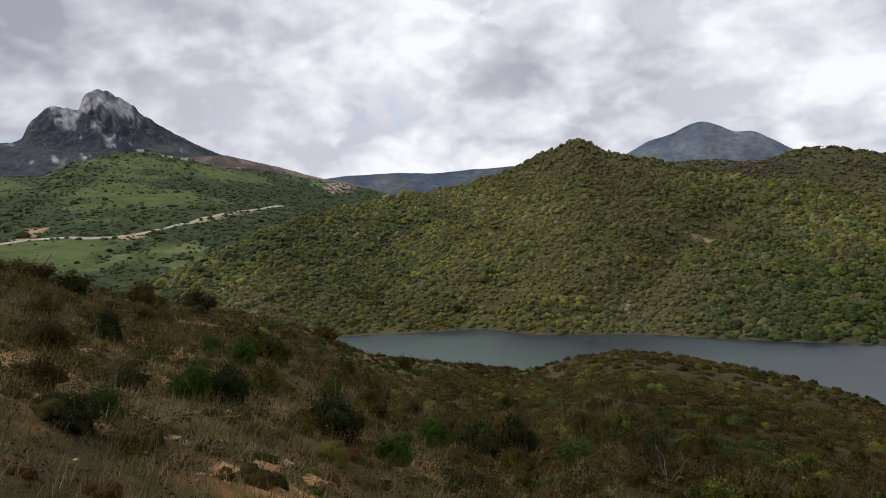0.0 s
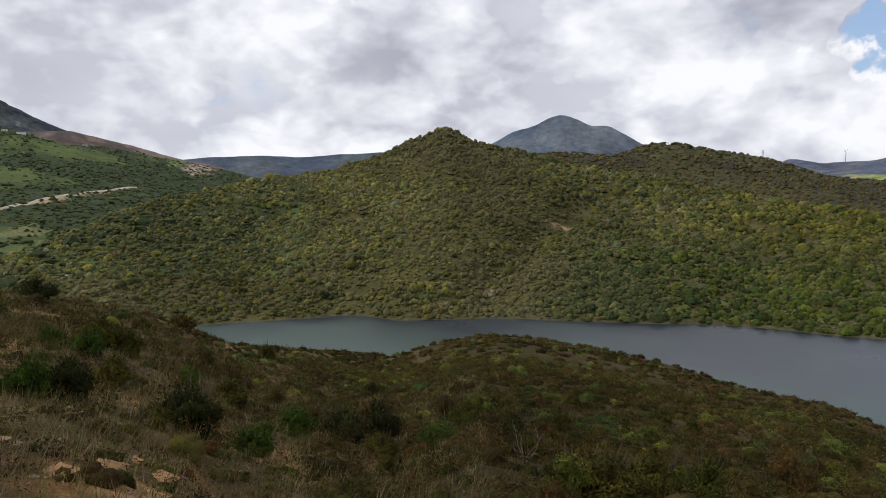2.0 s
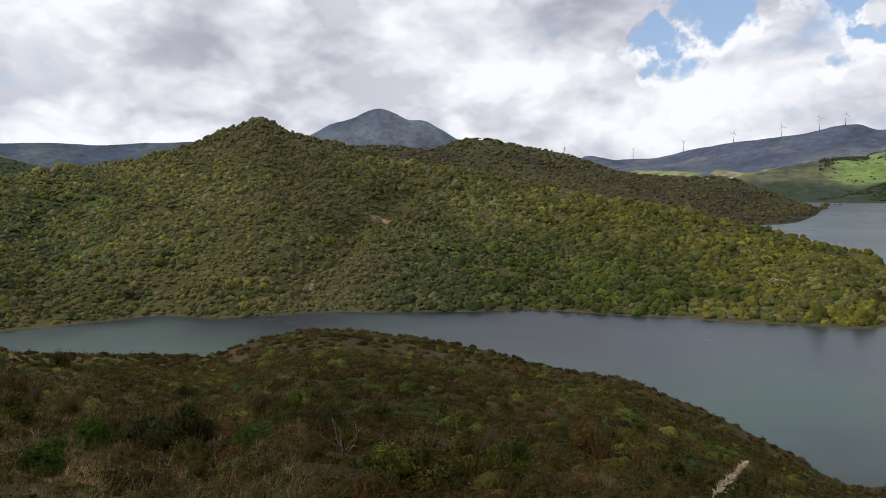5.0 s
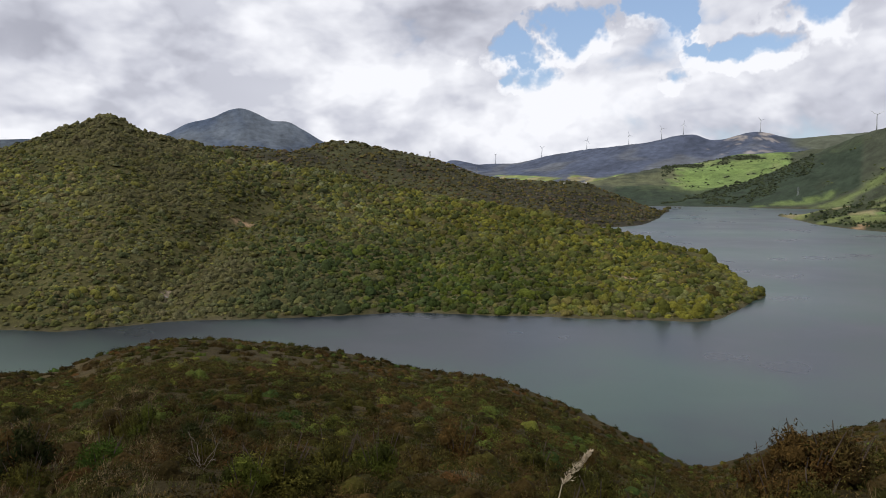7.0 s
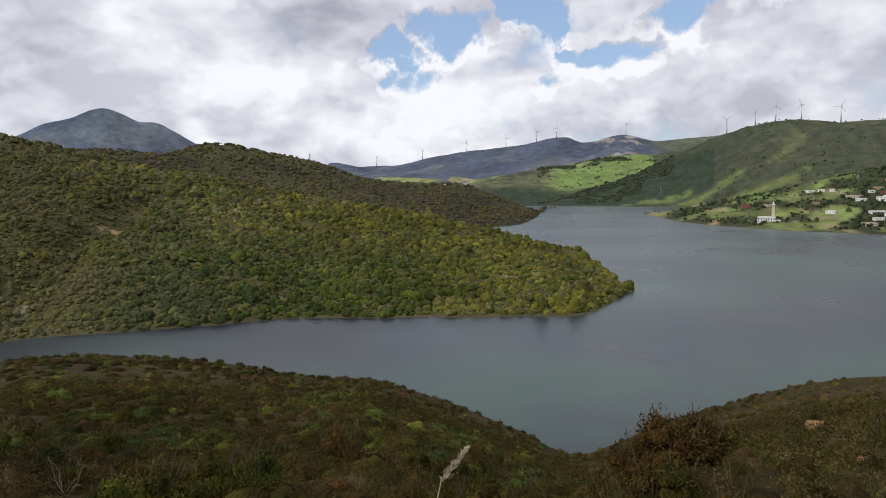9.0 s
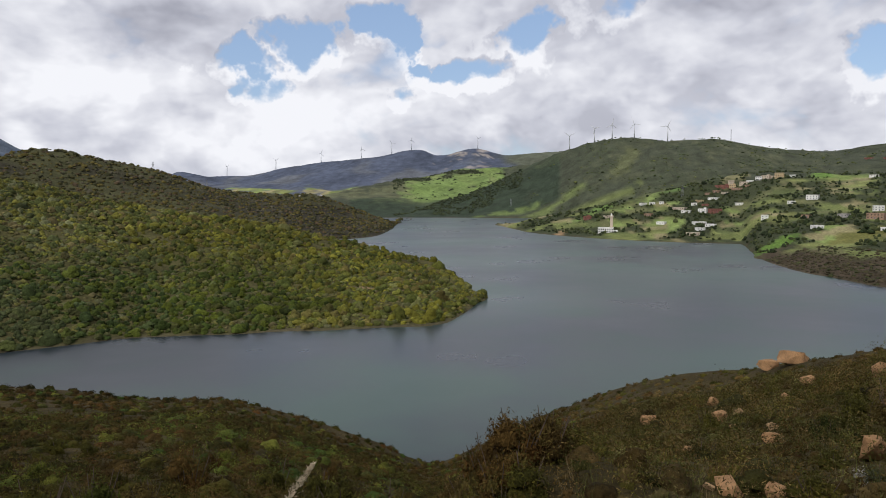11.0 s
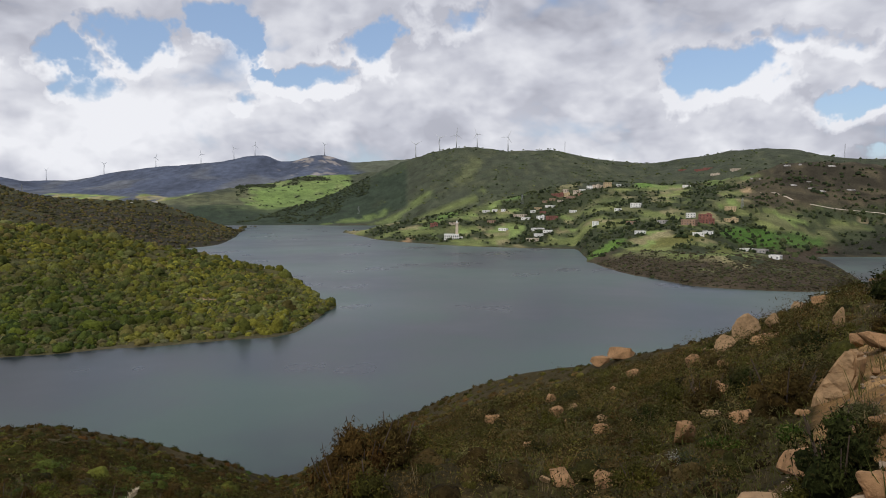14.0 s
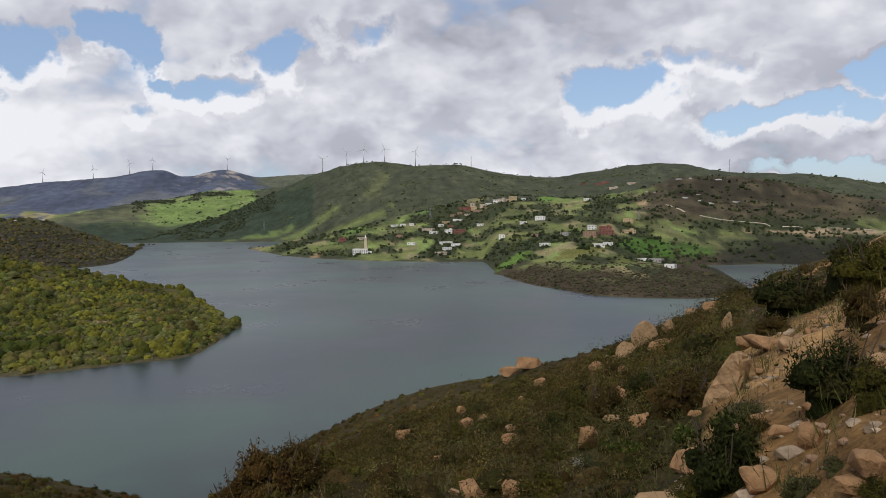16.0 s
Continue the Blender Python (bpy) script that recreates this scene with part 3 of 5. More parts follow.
    # the drawn-down rim along the water
    c = blend(c, rgb(0.08, 0.068, 0.042), (1 - ease(z, 0.2, 0.7 + 1.4 * np.maximum(0, rough(x, y, 60, 3, 60)))) * 0.8 * (r > 200))
    return c


# ---- ground, lake and mountains ----
def ground_sheet():
    az = np.concatenate([np.arange(-50, 122, 0.32), np.arange(122, 310, 3.0)])
    rad = [0.4]
    while rad[-1] < 4700:
        r = rad[-1]
        rad.append(r * (1.05 if r < 3 else 1.026 if r < 150 else 1.0145 if r < 1100 else 1.02 if r < 1900 or r > 3000 else 1.012))
    rad = np.array(rad)
    A, R = np.meshgrid(np.radians(az), rad)
    x, y = (R * np.sin(A)).ravel(), (R * np.cos(A)).ravel()
    z = land(x, y)
    faces = grid_faces(len(rad), len(az), True)[:, ::-1]
    verts = np.column_stack([x, y, z])
    centre = len(verts)
    verts = np.vstack([verts, [0, 0, float(land(0.0, 0.0))]])
    j = np.arange(len(az))
    fan = np.column_stack([np.full(len(az), centre), (j + 1) % len(az), j])
    cover = land_cover(verts[:, 0], verts[:, 1], verts[:, 2])
    me = raw_mesh("ground", verts, [faces, fan], GROUND, cover, True)
    return tagged(new("ground", me), "scrub-covered hills with fields and bare earth round a reservoir", "ground", kind="structure")


ground_sheet()


def lake():
    n = 96
    a = np.linspace(0, 2 * math.pi, n, endpoint=False)
    rings = [1, 150, 400, 900, 1600, 2500]
    v = np.array([(r * math.sin(t), r * math.cos(t), 0.0) for r in rings for t in a])
    me = raw_mesh("lake", v, [grid_faces(len(rings), n, True)[:, ::-1], np.arange(n)[::-1][None, :]], WATER)
    return tagged(new("lake", me), "grey-green wind-ruffled water of a reservoir", "water", kind="structure")


lake()


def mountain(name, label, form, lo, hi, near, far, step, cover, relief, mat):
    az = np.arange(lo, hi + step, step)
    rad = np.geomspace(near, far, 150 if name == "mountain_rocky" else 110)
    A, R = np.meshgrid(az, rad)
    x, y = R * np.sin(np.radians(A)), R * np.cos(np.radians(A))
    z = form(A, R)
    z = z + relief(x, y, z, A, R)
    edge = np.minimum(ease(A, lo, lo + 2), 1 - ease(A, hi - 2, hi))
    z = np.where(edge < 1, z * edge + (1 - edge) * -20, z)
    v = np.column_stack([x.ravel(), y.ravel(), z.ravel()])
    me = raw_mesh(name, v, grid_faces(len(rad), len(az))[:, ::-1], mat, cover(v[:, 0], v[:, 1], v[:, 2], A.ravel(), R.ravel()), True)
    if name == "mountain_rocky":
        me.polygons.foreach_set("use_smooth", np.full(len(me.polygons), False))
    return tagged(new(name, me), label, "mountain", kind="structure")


ROCKY = landform([(-60, 1800), (0, 1800)],
                 sight([(-46, 2900, 3), (-36, 2900, 5.0), (-31.8, 2900, 5.6), (-30.7, 2900, 5.85), (-29.8, 2900, 7.35), (-28.6, 2900, 8.1), (-27.0, 2900, 8.0),
                        (-26.5, 2900, 9.0), (-25.6, 2900, 9.65), (-24.4, 2900, 9.3), (-23.3, 2900, 8.7), (-22.8, 2900, 7.9), (-20.8, 2900, 6.5), (-17.2, 2900, 4.75),
                        (-13.9, 2900, 3.5), (-8, 2900, 2)]), power=1.5, base=60, back=0.7)


def rocky_relief(x, y, z, A, R):
    top = 1 - 0.8 * ease(R, 2800, 2895)
    cliff = ease(z, 300, 430)
    crag = (0.1 - np.abs(rough(A * 50, R, 120, 4, 71, 0.55))) * 85 + (0.1 - np.abs(rough(A * 50, R, 36, 4, 72, 0.6))) * 34
    spine = (0.11 - np.abs(rough(A * 50, R * 0.3, 60, 4, 76, 0.65))) * 24 * ease(z, 360, 480) * ease(R, 2800, 2900)
    return rough(x, y, 260, 5, 70) * 40 * ease(z, 80, 200) * top + crag * cliff * (0.25 + 0.75 * top) + crag * 0.25 * ease(z, 120, 250) * top + spine


def rocky_cover(x, y, z, A, R):
    streak = rough(A * 50, z * 0.7, 46, 5, 73, 0.65)
    high = 0.5 * ease(z, 390, 490) + 0.12 * ease(z, 290, 340) * (1 - ease(np.abs(A + 22.8), 1.0, 2.6)) + 0.14 * ease(z, 350, 420) * (1 - ease(np.abs(A + 28.6), 0.8, 2.0))
    rock = ease(streak + high, 0.24, 0.42)
    # the dark slopes' colour includes a bluish cast for distance haze
    c = blend(np.broadcast_to(rgb(0.042, 0.049, 0.062), (len(x), 3)), rgb(0.062, 0.072, 0.074), ease(rough(x, y, 200, 5, 74), -0.1, 0.3))
    return blend(c, blend(np.broadcast_to(rgb(0.16, 0.165, 0.18), c.shape), rgb(0.38, 0.38, 0.39), ease(rough(A * 50, z, 22, 4, 75), -0.2, 0.2)), rock)


mountain("mountain_rocky", "dark mountain with a pale bare limestone summit", ROCKY, -46, -6, 2050, 3200, 0.13, rocky_cover, rocky_relief, MOUNTAIN)


# two hillside tones, with the blue of distance haze put into the colour
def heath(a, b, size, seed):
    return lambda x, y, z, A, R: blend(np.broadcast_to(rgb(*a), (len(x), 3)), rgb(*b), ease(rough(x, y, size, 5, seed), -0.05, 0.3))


def hilly(amount, size, seed):
    return lambda x, y, z, A, R: rough(x, y, size, 5, seed) * amount * ease(z, 40, 160)


BLUE = landform([(0, 3300), (50, 3300)],
                sight([(8, 4300, 2.2), (13, 4300, 3.0), (15.3, 4300, 3.99), (16.5, 4300, 4.62), (18.4, 4300, 5.15), (19.6, 4300, 5.62), (20.4, 4300, 5.72), (21.6, 4300, 5.37), (22.8, 4300, 4.84), (23.8, 4300, 4.78), (25.1, 4300, 4.15), (26.9, 4300, 3.2),
                       (32, 4300, 2.0), (40, 4300, 1)]), power=1.2)
mountain("mountain_blue", "far mountain with a broad pointed top, tinted blue-grey for haze", BLUE, 2, 44, 3300, 4680, 0.25,
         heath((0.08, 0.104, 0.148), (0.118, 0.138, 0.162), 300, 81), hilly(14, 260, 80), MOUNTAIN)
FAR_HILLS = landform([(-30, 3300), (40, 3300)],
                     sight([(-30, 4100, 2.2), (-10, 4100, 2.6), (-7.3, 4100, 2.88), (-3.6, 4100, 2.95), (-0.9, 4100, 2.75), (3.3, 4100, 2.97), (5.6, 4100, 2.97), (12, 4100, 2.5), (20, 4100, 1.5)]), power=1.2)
mountain("hills_far", "low hills along the horizon, tinted blue for haze", FAR_HILLS, -24, 24, 3200, 4600, 0.25,
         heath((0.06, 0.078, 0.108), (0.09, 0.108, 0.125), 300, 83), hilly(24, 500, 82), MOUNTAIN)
WIND_RIDGE = landform([(20, 2800), (90, 2700)],
                      sight([(26, 3900, 0.6), (33, 3900, 1.0), (36.2, 3900, 1.5), (37, 3900, 1.78), (39.3, 3900, 1.42), (41.6, 3800, 1.52), (44.3, 3700, 1.97), (48.3, 3600, 2.75), (52.2, 3500, 3.12),
                             (55.7, 3500, 3.57), (57.1, 3500, 3.2), (60.2, 3450, 3.8), (62.8, 3450, 3.28), (64.4, 3450, 3.3), (66, 3450, 3.4), (68, 3500, 3.4), (75, 3500, 1.8)]), power=1.05, base=20)


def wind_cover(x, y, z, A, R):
    # the ridge's upper tones carry haze as a blue tint
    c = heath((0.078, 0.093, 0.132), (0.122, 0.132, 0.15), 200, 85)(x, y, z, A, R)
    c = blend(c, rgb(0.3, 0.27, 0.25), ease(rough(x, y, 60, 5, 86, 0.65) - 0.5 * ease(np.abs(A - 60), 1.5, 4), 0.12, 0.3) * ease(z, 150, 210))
    c = blend(c, rgb(0.1, 0.11, 0.078), ease(A + rough(x, y, 200, 3, 90) * 3, 62, 64.5))
    low = (1 - ease(z + rough(x, y, 120, 3, 88) * 60, 75, 105)) * ease(rough(x, y, 70, 4, 89), -0.12, 0.05)
    return blend(c, parcels(x, y, 110, 87) * 1.35, low)


mountain("ridge_wind_farm", "far ridge with fields on its lower slopes, tinted blue-grey for haze", WIND_RIDGE, 24, 78, 2700, 4500, 0.2, wind_cover, hilly(26, 300, 84), MOUNTAIN)


# ---- scrub ----
class Batch:
    """Many small pieces gathered into one mesh."""

    def __init__(self):
        self.v, self.f, self.c, self.n = [], [], [], 0

    def add(self, v, f, c):
        self.v.append(v.reshape(-1, 3))
        self.f.append((f + self.n).reshape(-1, f.shape[-1]))
        self.c.append(c.reshape(-1, 3))
        self.n += v.reshape(-1, 3).shape[0]

    def mesh(self, name, mat, smooth=False):
        sizes = sorted({f.shape[1] for f in self.f})
        groups = [np.concatenate([f for f in self.f if f.shape[1] == s]) for s in sizes]
        return raw_mesh(name, np.concatenate(self.v), groups, mat, np.concatenate(self.c), smooth)


def dome(seg=7):
    a = np.arange(seg) * 2 * math.pi / seg
    v = [(math.cos(t), math.sin(t), -0.15) for t in a] + [(0.86 * math.cos(t + 0.4), 0.86 * math.sin(t + 0.4), 0.5) for t in a] + [(0, 0, 0.95)]
    f = []
    for i in range(seg):
        j = (i + 1) % seg
        f += [(i, j, seg + i), (j, seg + j, seg + i), (seg + i, seg + j, 2 * seg)]
    return np.array(v, float), np.array(f)


def domes(batch, rng, pos, size, height, tone, seg=7, jitter=0.22):
    v0, f0 = dome(seg)
    n = len(pos)
    v = np.broadcast_to(v0, (n, *v0.shape)).copy()
    v *= 1 + rng.uniform(-jitter, jitter, (n, len(v0), 1))
    a = rng.uniform(0, 2 * math.pi, n)
    c, s = np.cos(a)[:, None], np.sin(a)[:, None]
    x, y = v[..., 0] * c - v[..., 1] * s, v[..., 0] * s + v[..., 1] * c
    stretch = rng.uniform(0.8, 1.25, (n, 1))
    v = np.stack([x * size[:, None] * stretch, y * size[:, None] / stretch, v[..., 2] * height[:, None]], -1) + pos[:, None, :]
    f = f0[None] + (np.arange(n) * len(v0))[:, None, None]
    batch.add(v, f, np.broadcast_to(tone[:, None, :], v.shape) * rng.uniform(0.8, 1.2, (n, len(v0), 1)))


def leaves(batch, rng, pos, size, height, tone, count, leaf, core=0.3, thin=0.34):
    """Small pointed leaves or sprays standing off each bush."""
    n = len(pos)
    d = rng.normal(size=(n, count, 3))
    d[..., 2] = np.abs(d[..., 2]) * 0.9 + 0.05
    d /= np.linalg.norm(d, axis=-1, keepdims=True)
    reach = rng.uniform(core, 1.0, (n, count, 1)) ** 0.5 * 1.12
    p = d * reach * np.stack([size, size, height], -1)[:, None, :] + pos[:, None, :]
    side = np.cross(d, rng.normal(size=d.shape))
    side /= np.linalg.norm(side, axis=-1, keepdims=True)
    out = np.cross(d, side) + d * rng.uniform(-0.1, 0.9, (n, count, 1)) + rng.normal(size=d.shape) * 0.25
    out /= np.linalg.norm(out, axis=-1, keepdims=True)
    L = leaf[:, None, None] * rng.uniform(0.6, 1.4, (n, count, 1))
    q = np.stack([p - side * L * thin - out * L * 0.3, p + side * L * thin - out * L * 0.3, p + out * L * 0.8], 2)
    f = np.arange(n * count * 3).reshape(n, count, 3)
    c = np.broadcast_to((tone[:, None, :] * rng.uniform(0.82, 1.2, (n, count, 1)))[:, :, None, :], q.shape)
    batch.add(q, f, c)


MAQUIS = np.array([(0.138, 0.132, 0.03), (0.106, 0.112, 0.032), (0.078, 0.09, 0.03), (0.158, 0.15, 0.034), (0.125, 0.105, 0.046), (0.062, 0.072, 0.028), (0.13, 0.135, 0.066)])
MAQUIS_SHARE = (0.18, 0.2, 0.18, 0.1, 0.14, 0.1, 0.1)
HEATH = np.array([(0.066, 0.044, 0.013), (0.044, 0.032, 0.01), (0.078, 0.05, 0.017), (0.068, 0.06, 0.013), (0.044, 0.043, 0.01), (0.09, 0.046, 0.015), (0.036, 0.034, 0.009)])
HEATH_SHARE = (0.2, 0.16, 0.14, 0.22, 0.16, 0.03, 0.09)
SAGE = np.array([(0.07, 0.058, 0.022), (0.088, 0.062, 0.022), (0.055, 0.054, 0.013), (0.1, 0.07, 0.026), (0.075, 0.072, 0.024)])
BRIGHT = np.array([(0.068, 0.084, 0.016), (0.04, 0.062, 0.014), (0.095, 0.1, 0.018), (0.05, 0.052, 0.015)])


def lumps(batch, rng, pos, size, height, tone, lobes, seg=5):
    """Bushy crowns: a low dome under several rounded lobes."""
    n = len(pos)
    domes(batch, rng, pos, size * 0.85, height * 0.75, tone * 0.9, seg, 0.2)
    d = rng.normal(size=(n, lobes, 3))
    d[..., 2] = np.abs(d[..., 2]) + 0.15
    d /= np.linalg.norm(d, axis=-1, keepdims=True)
    centre = pos[:, None, :] + d * np.stack([size, size, height], -1)[:, None, :] * rng.uniform(0.4, 0.62, (n, lobes, 1))
    s = size[:, None] * rng.uniform(0.32, 0.56, (n, lobes))
    h = s * rng.uniform(0.85, 1.15, (n, lobes)) * (height / size)[:, None]
    c = tone[:, None, :] * rng.uniform(0.86, 1.16, (n, lobes, 1))
    domes(batch, rng, centre.reshape(-1, 3), s.ravel(), h.ravel(), c.reshape(-1, 3), seg, 0.16)


def pick(rng, palette, n):
    weights = HEATH_SHARE if palette is HEATH else MAQUIS_SHARE if palette is MAQUIS else None
    return palette[rng.choice(len(palette), n, p=weights)] * rng.uniform(0.8, 1.2, (n, 1))


def spread(rng, lo, hi, near, far, n, power=1.0):
    """n places in a sector, evenly over the plan (power 1) or denser towards the lookout (below 1)."""
    a = np.radians(rng.uniform(lo, hi, n))
    t = rng.uniform(0, 1, n)
    r = (near ** (2 * power) + t * (far ** (2 * power) - near ** (2 * power))) ** (1 / (2 * power))
    x, y = r * np.sin(a), r * np.cos(a)
    return x, y, land(x, y)


def maquis_on_peninsula():
    rng = np.random.default_rng(11)
    x, y, z = spread(rng, -30, 61.3, 345, 735, 30000, 0.85)
    az, r = polar(x, y)
    keep = (z > 0.5) & (r < PENINSULA.crest(az) + 12) & (rough(x, y, 30, 4, 91) + 0.1 * rng.normal(size=len(x)) > -0.34)
    for bearing, dist, length, breadth, turn, colour in SPOTS[:6]:
        cx, cy = at(bearing, dist)
        keep &= np.hypot(x - cx, y - cy) > 0.55 * (length + breadth) * rng.uniform(0.3, 1.0, len(x))
    x, y, z = x[keep], y[keep], z[keep]
    n = len(x)
    size = (rng.gamma(3.0, 0.46, n) + 0.6) * (0.84 + 0.36 * ease(polar(x, y)[0], 5, 50)) * (0.95 + 0.25 * ease(np.hypot(x, y), 450, 700))
    patch = rough(x, y, 70, 4, 92)
    point = ease(polar(x, y)[0], 26, 42)
    tone = pick(rng, MAQUIS, n) * rng.uniform(0.68, 1.2, (n, 1)) * (1 + 0.5 * patch[:, None])
    # browner and greyer towards the top and in drifts
    drift = np.clip(0.75 * ease(z + 30 * patch, 78, 118) + ease(rough(x, y, 120, 4, 98), 0.08, 0.35), 0, 1) * (0.7 - 0.5 * point)
    tone = blend(tone, rgb(0.112, 0.1, 0.05) * rng.uniform(0.7, 1.3, (n, 1)), drift)
    tone = tone * (1 - 0.25 * ease(rough(x, y, 180, 2, 97), 0.05, 0.3))[:, None]
    az, r = polar(x, y)
    tone = tone * (1 + 0.14 * (1 - ease(az, 4, 16)))[:, None]
    tone = tone * (1 - point[:, None] * rgb(0.0, 0.0, 0.3))
    # cloud shade put into the tone: greener and darker in the hollow towards the point
    cloud_shade = ease(az + patch * 18, 18, 27) * (1 - ease(az + patch * 18, 42, 50)) * (1 - ease(r + patch * 90, 470, 540))
    tone = tone * (1 - cloud_shade[:, None] * rgb(0.5, 0.36, 0.45))
    b = Batch()
    tall = size * rng.uniform(0.75, 1.3, n)
    p = np.column_stack([x, y, z])
    for sel, lobes, seg in ((r < 420, 5, 5), ((r >= 420) & (r < 500), 4, 4), (r >= 500, 2, 4)):
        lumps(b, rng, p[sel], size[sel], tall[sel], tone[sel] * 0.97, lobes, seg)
    # low growth that fills the ground between the bushes
    x, y, z = (np.concatenate(v) for v in zip(spread(rng, -30, 20, 345, 720, 15000, 0.8), spread(rng, 20, 61, 345, 560, 5000, 0.8)))
    az, r = polar(x, y)
    keep = (z > 0.5) & (r < PENINSULA.crest(az) + 8)
    p = np.column_stack([x, y, z])[keep]
    size = rng.gamma(3.0, 0.26, len(p)) + 0.5
    fill = pick(rng, MAQUIS, len(p)) * (0.85 + 0.5 * rough(x, y, 70, 4, 92)[keep][:, None])
    domes(b, rng, p, size, size * 0.75, blend(fill, rgb(0.1, 0.092, 0.045), 0.35 * np.ones(len(p))), 4, 0.3)
    tagged(new("maquis_far", b.mesh("maquis_far", MAQUIS_LEAF, True)), "dense rounded yellow-green and olive maquis shrubs", "shrubs", kind="stuff")


def maquis_on_ridge():
    rng = np.random.default_rng(12)
    x, y, z = spread(rng, 12, 55.5, 1040, 1900, 15000, 0.6)
    az, r = polar(x, y)
    keep = (z > 2.0) & (r < DARK_RIDGE.crest(az) + 30)
    x, y, z = x[keep], y[keep], z[keep]
    n = len(x)
    size = rng.gamma(5, 0.4, n) + 0.8
    b = Batch()
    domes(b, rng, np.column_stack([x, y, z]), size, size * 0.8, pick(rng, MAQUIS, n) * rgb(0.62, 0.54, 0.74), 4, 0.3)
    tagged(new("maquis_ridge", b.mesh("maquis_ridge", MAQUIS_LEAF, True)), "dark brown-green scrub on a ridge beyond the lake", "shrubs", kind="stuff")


def scrub_on_far_hills():
    rng = np.random.default_rng(16)
    b = Batch()
    for lo, hi, near, far, count, form in ((-40, -3, 430, 1790, 15000, GREEN_SLOPE), (64.5, 111, 1480, 2300, 6500, TURBINE_HILL)):
        x, y, z = spread(rng, lo, hi, near, far, count, 0.6)
        az, r = polar(x, y)
        n2, n1 = rough(x, y, 220, 4, 32), rough(x, y, 45, 4, 31)
        wood = n2 * 0.7 + n1 * 0.6 if az.mean() < 0 else -(n1 * 0.7 + n2 * 0.6 + rough(x, y, 22, 3, 33) * 0.3) + 0.12
        keep = (z > 6) & (r < form.crest(az) + 10) & (wood + (0.16 if az.mean() < 0 else 0.04) * rng.normal(size=count) < 0.1)
        x, y, z = x[keep], y[keep], z[keep]
        n = len(x)
        size = rng.gamma(3, 0.5, n) + 0.8
        tone = pick(rng, np.array([(0.03, 0.04, 0.016), (0.045, 0.055, 0.02), (0.024, 0.03, 0.014), (0.06, 0.068, 0.024)]), n) * (1.3 if lo < 0 else 1.7)
        domes(b, rng, np.column_stack([x, y, z]), size, size * 0.75, tone, 4, 0.3)
    # hedges between the fields across the water
    x, y, z = spread(rng, 53.5, 64, 2100, 2960, 9000, 1.0)
    n1, n3 = rough(x, y, 45, 4, 31), rough(x, y, 22, 3, 33)
    keep = (z > 4) & ((rough(x, y, 150, 4, 34) > 0.14) | ((np.abs(n1) < 0.012) & (np.hypot(x, y) > 2400)))
    p = np.column_stack([x, y, z])[keep]
    size = rng.gamma(3, 0.6, len(p)) + 1.2
    domes(b, rng, p, size, size * 0.9, pick(rng, np.array([(0.04, 0.05, 0.026), (0.05, 0.062, 0.03), (0.034, 0.042, 0.024)]), len(p)), 4, 0.3)
    tagged(new("scrub_distant", b.mesh("scrub_distant", LEAF)), "dark scrub and small trees scattered over the far hillsides", "shrubs", kind="stuff")


def scrub_on_spit():
    rng = np.random.default_rng(17)
    x, y, z = spread(rng, 81.5, 101, 575, 780, 5200, 0.8)
    keep = (z > 0.6) & (z < 13 + 3 * rng.normal(size=len(x)))
    x, y, z = x[keep], y[keep], z[keep]
    n = len(x)
    size = rng.gamma(3, 0.25, n) + 0.35
    b = Batch()
    tone = pick(rng, np.array([(0.055, 0.045, 0.028), (0.04, 0.036, 0.022), (0.065, 0.06, 0.03), (0.045, 0.05, 0.022)]), n)
    domes(b, rng, np.column_stack([x, y, z]), size, size * 0.8, tone, 5, 0.3)
    tagged(new("spit_scrub", b.mesh("spit_scrub", LEAF)), "low brown scrub on the stony point below the village", "shrubs", kind="stuff")


def village_trees():
    rng = np.random.default_rng(14)
    x, y, z = spread(rng, 62, 110, 600, 1560, 9500, 0.6)
    az, r = polar(x, y)
    wood = rough(x, y, 50, 4, 53) + 0.14 * ease(az, 72, 78) * (1 - ease(az, 86, 89)) + 0.05 * rng.normal(size=len(x))
    keep = (z > 2.5) & ((r > 790) | (az < 81)) & ((wood > 0.0) | (rng.random(len(x)) < 0.05))
    x, y, z = x[keep], y[keep], z[keep]
    n = len(x)
    size = rng.gamma(5, 0.26, n) + 0.55
    b = Batch()
    tone = pick(rng, np.array([(0.03, 0.042, 0.018), (0.045, 0.055, 0.022), (0.022, 0.03, 0.015), (0.06, 0.07, 0.03)]), n)
    p = np.column_stack([x, y, z])
    domes(b, rng, p + np.column_stack([0 * x, 0 * x, size * 0.3]), size, size * rng.uniform(0.9, 1.7, n), tone, 6, 0.3)
    off = rng.normal(size=(n, 3)) * (size * 0.6)[:, None] * rgb(1, 1, 0.3)
    domes(b, rng, p + off + np.column_stack([0 * x, 0 * x, size * 0.5]), size * 0.7, size * rng.uniform(0.7, 1.2, n), tone * 1.15, 5, 0.3)
    tagged(new("village_trees", b.mesh("village_trees", LEAF)), "dark olive trees and hedges between the fields and houses", "trees", kind="stuff")


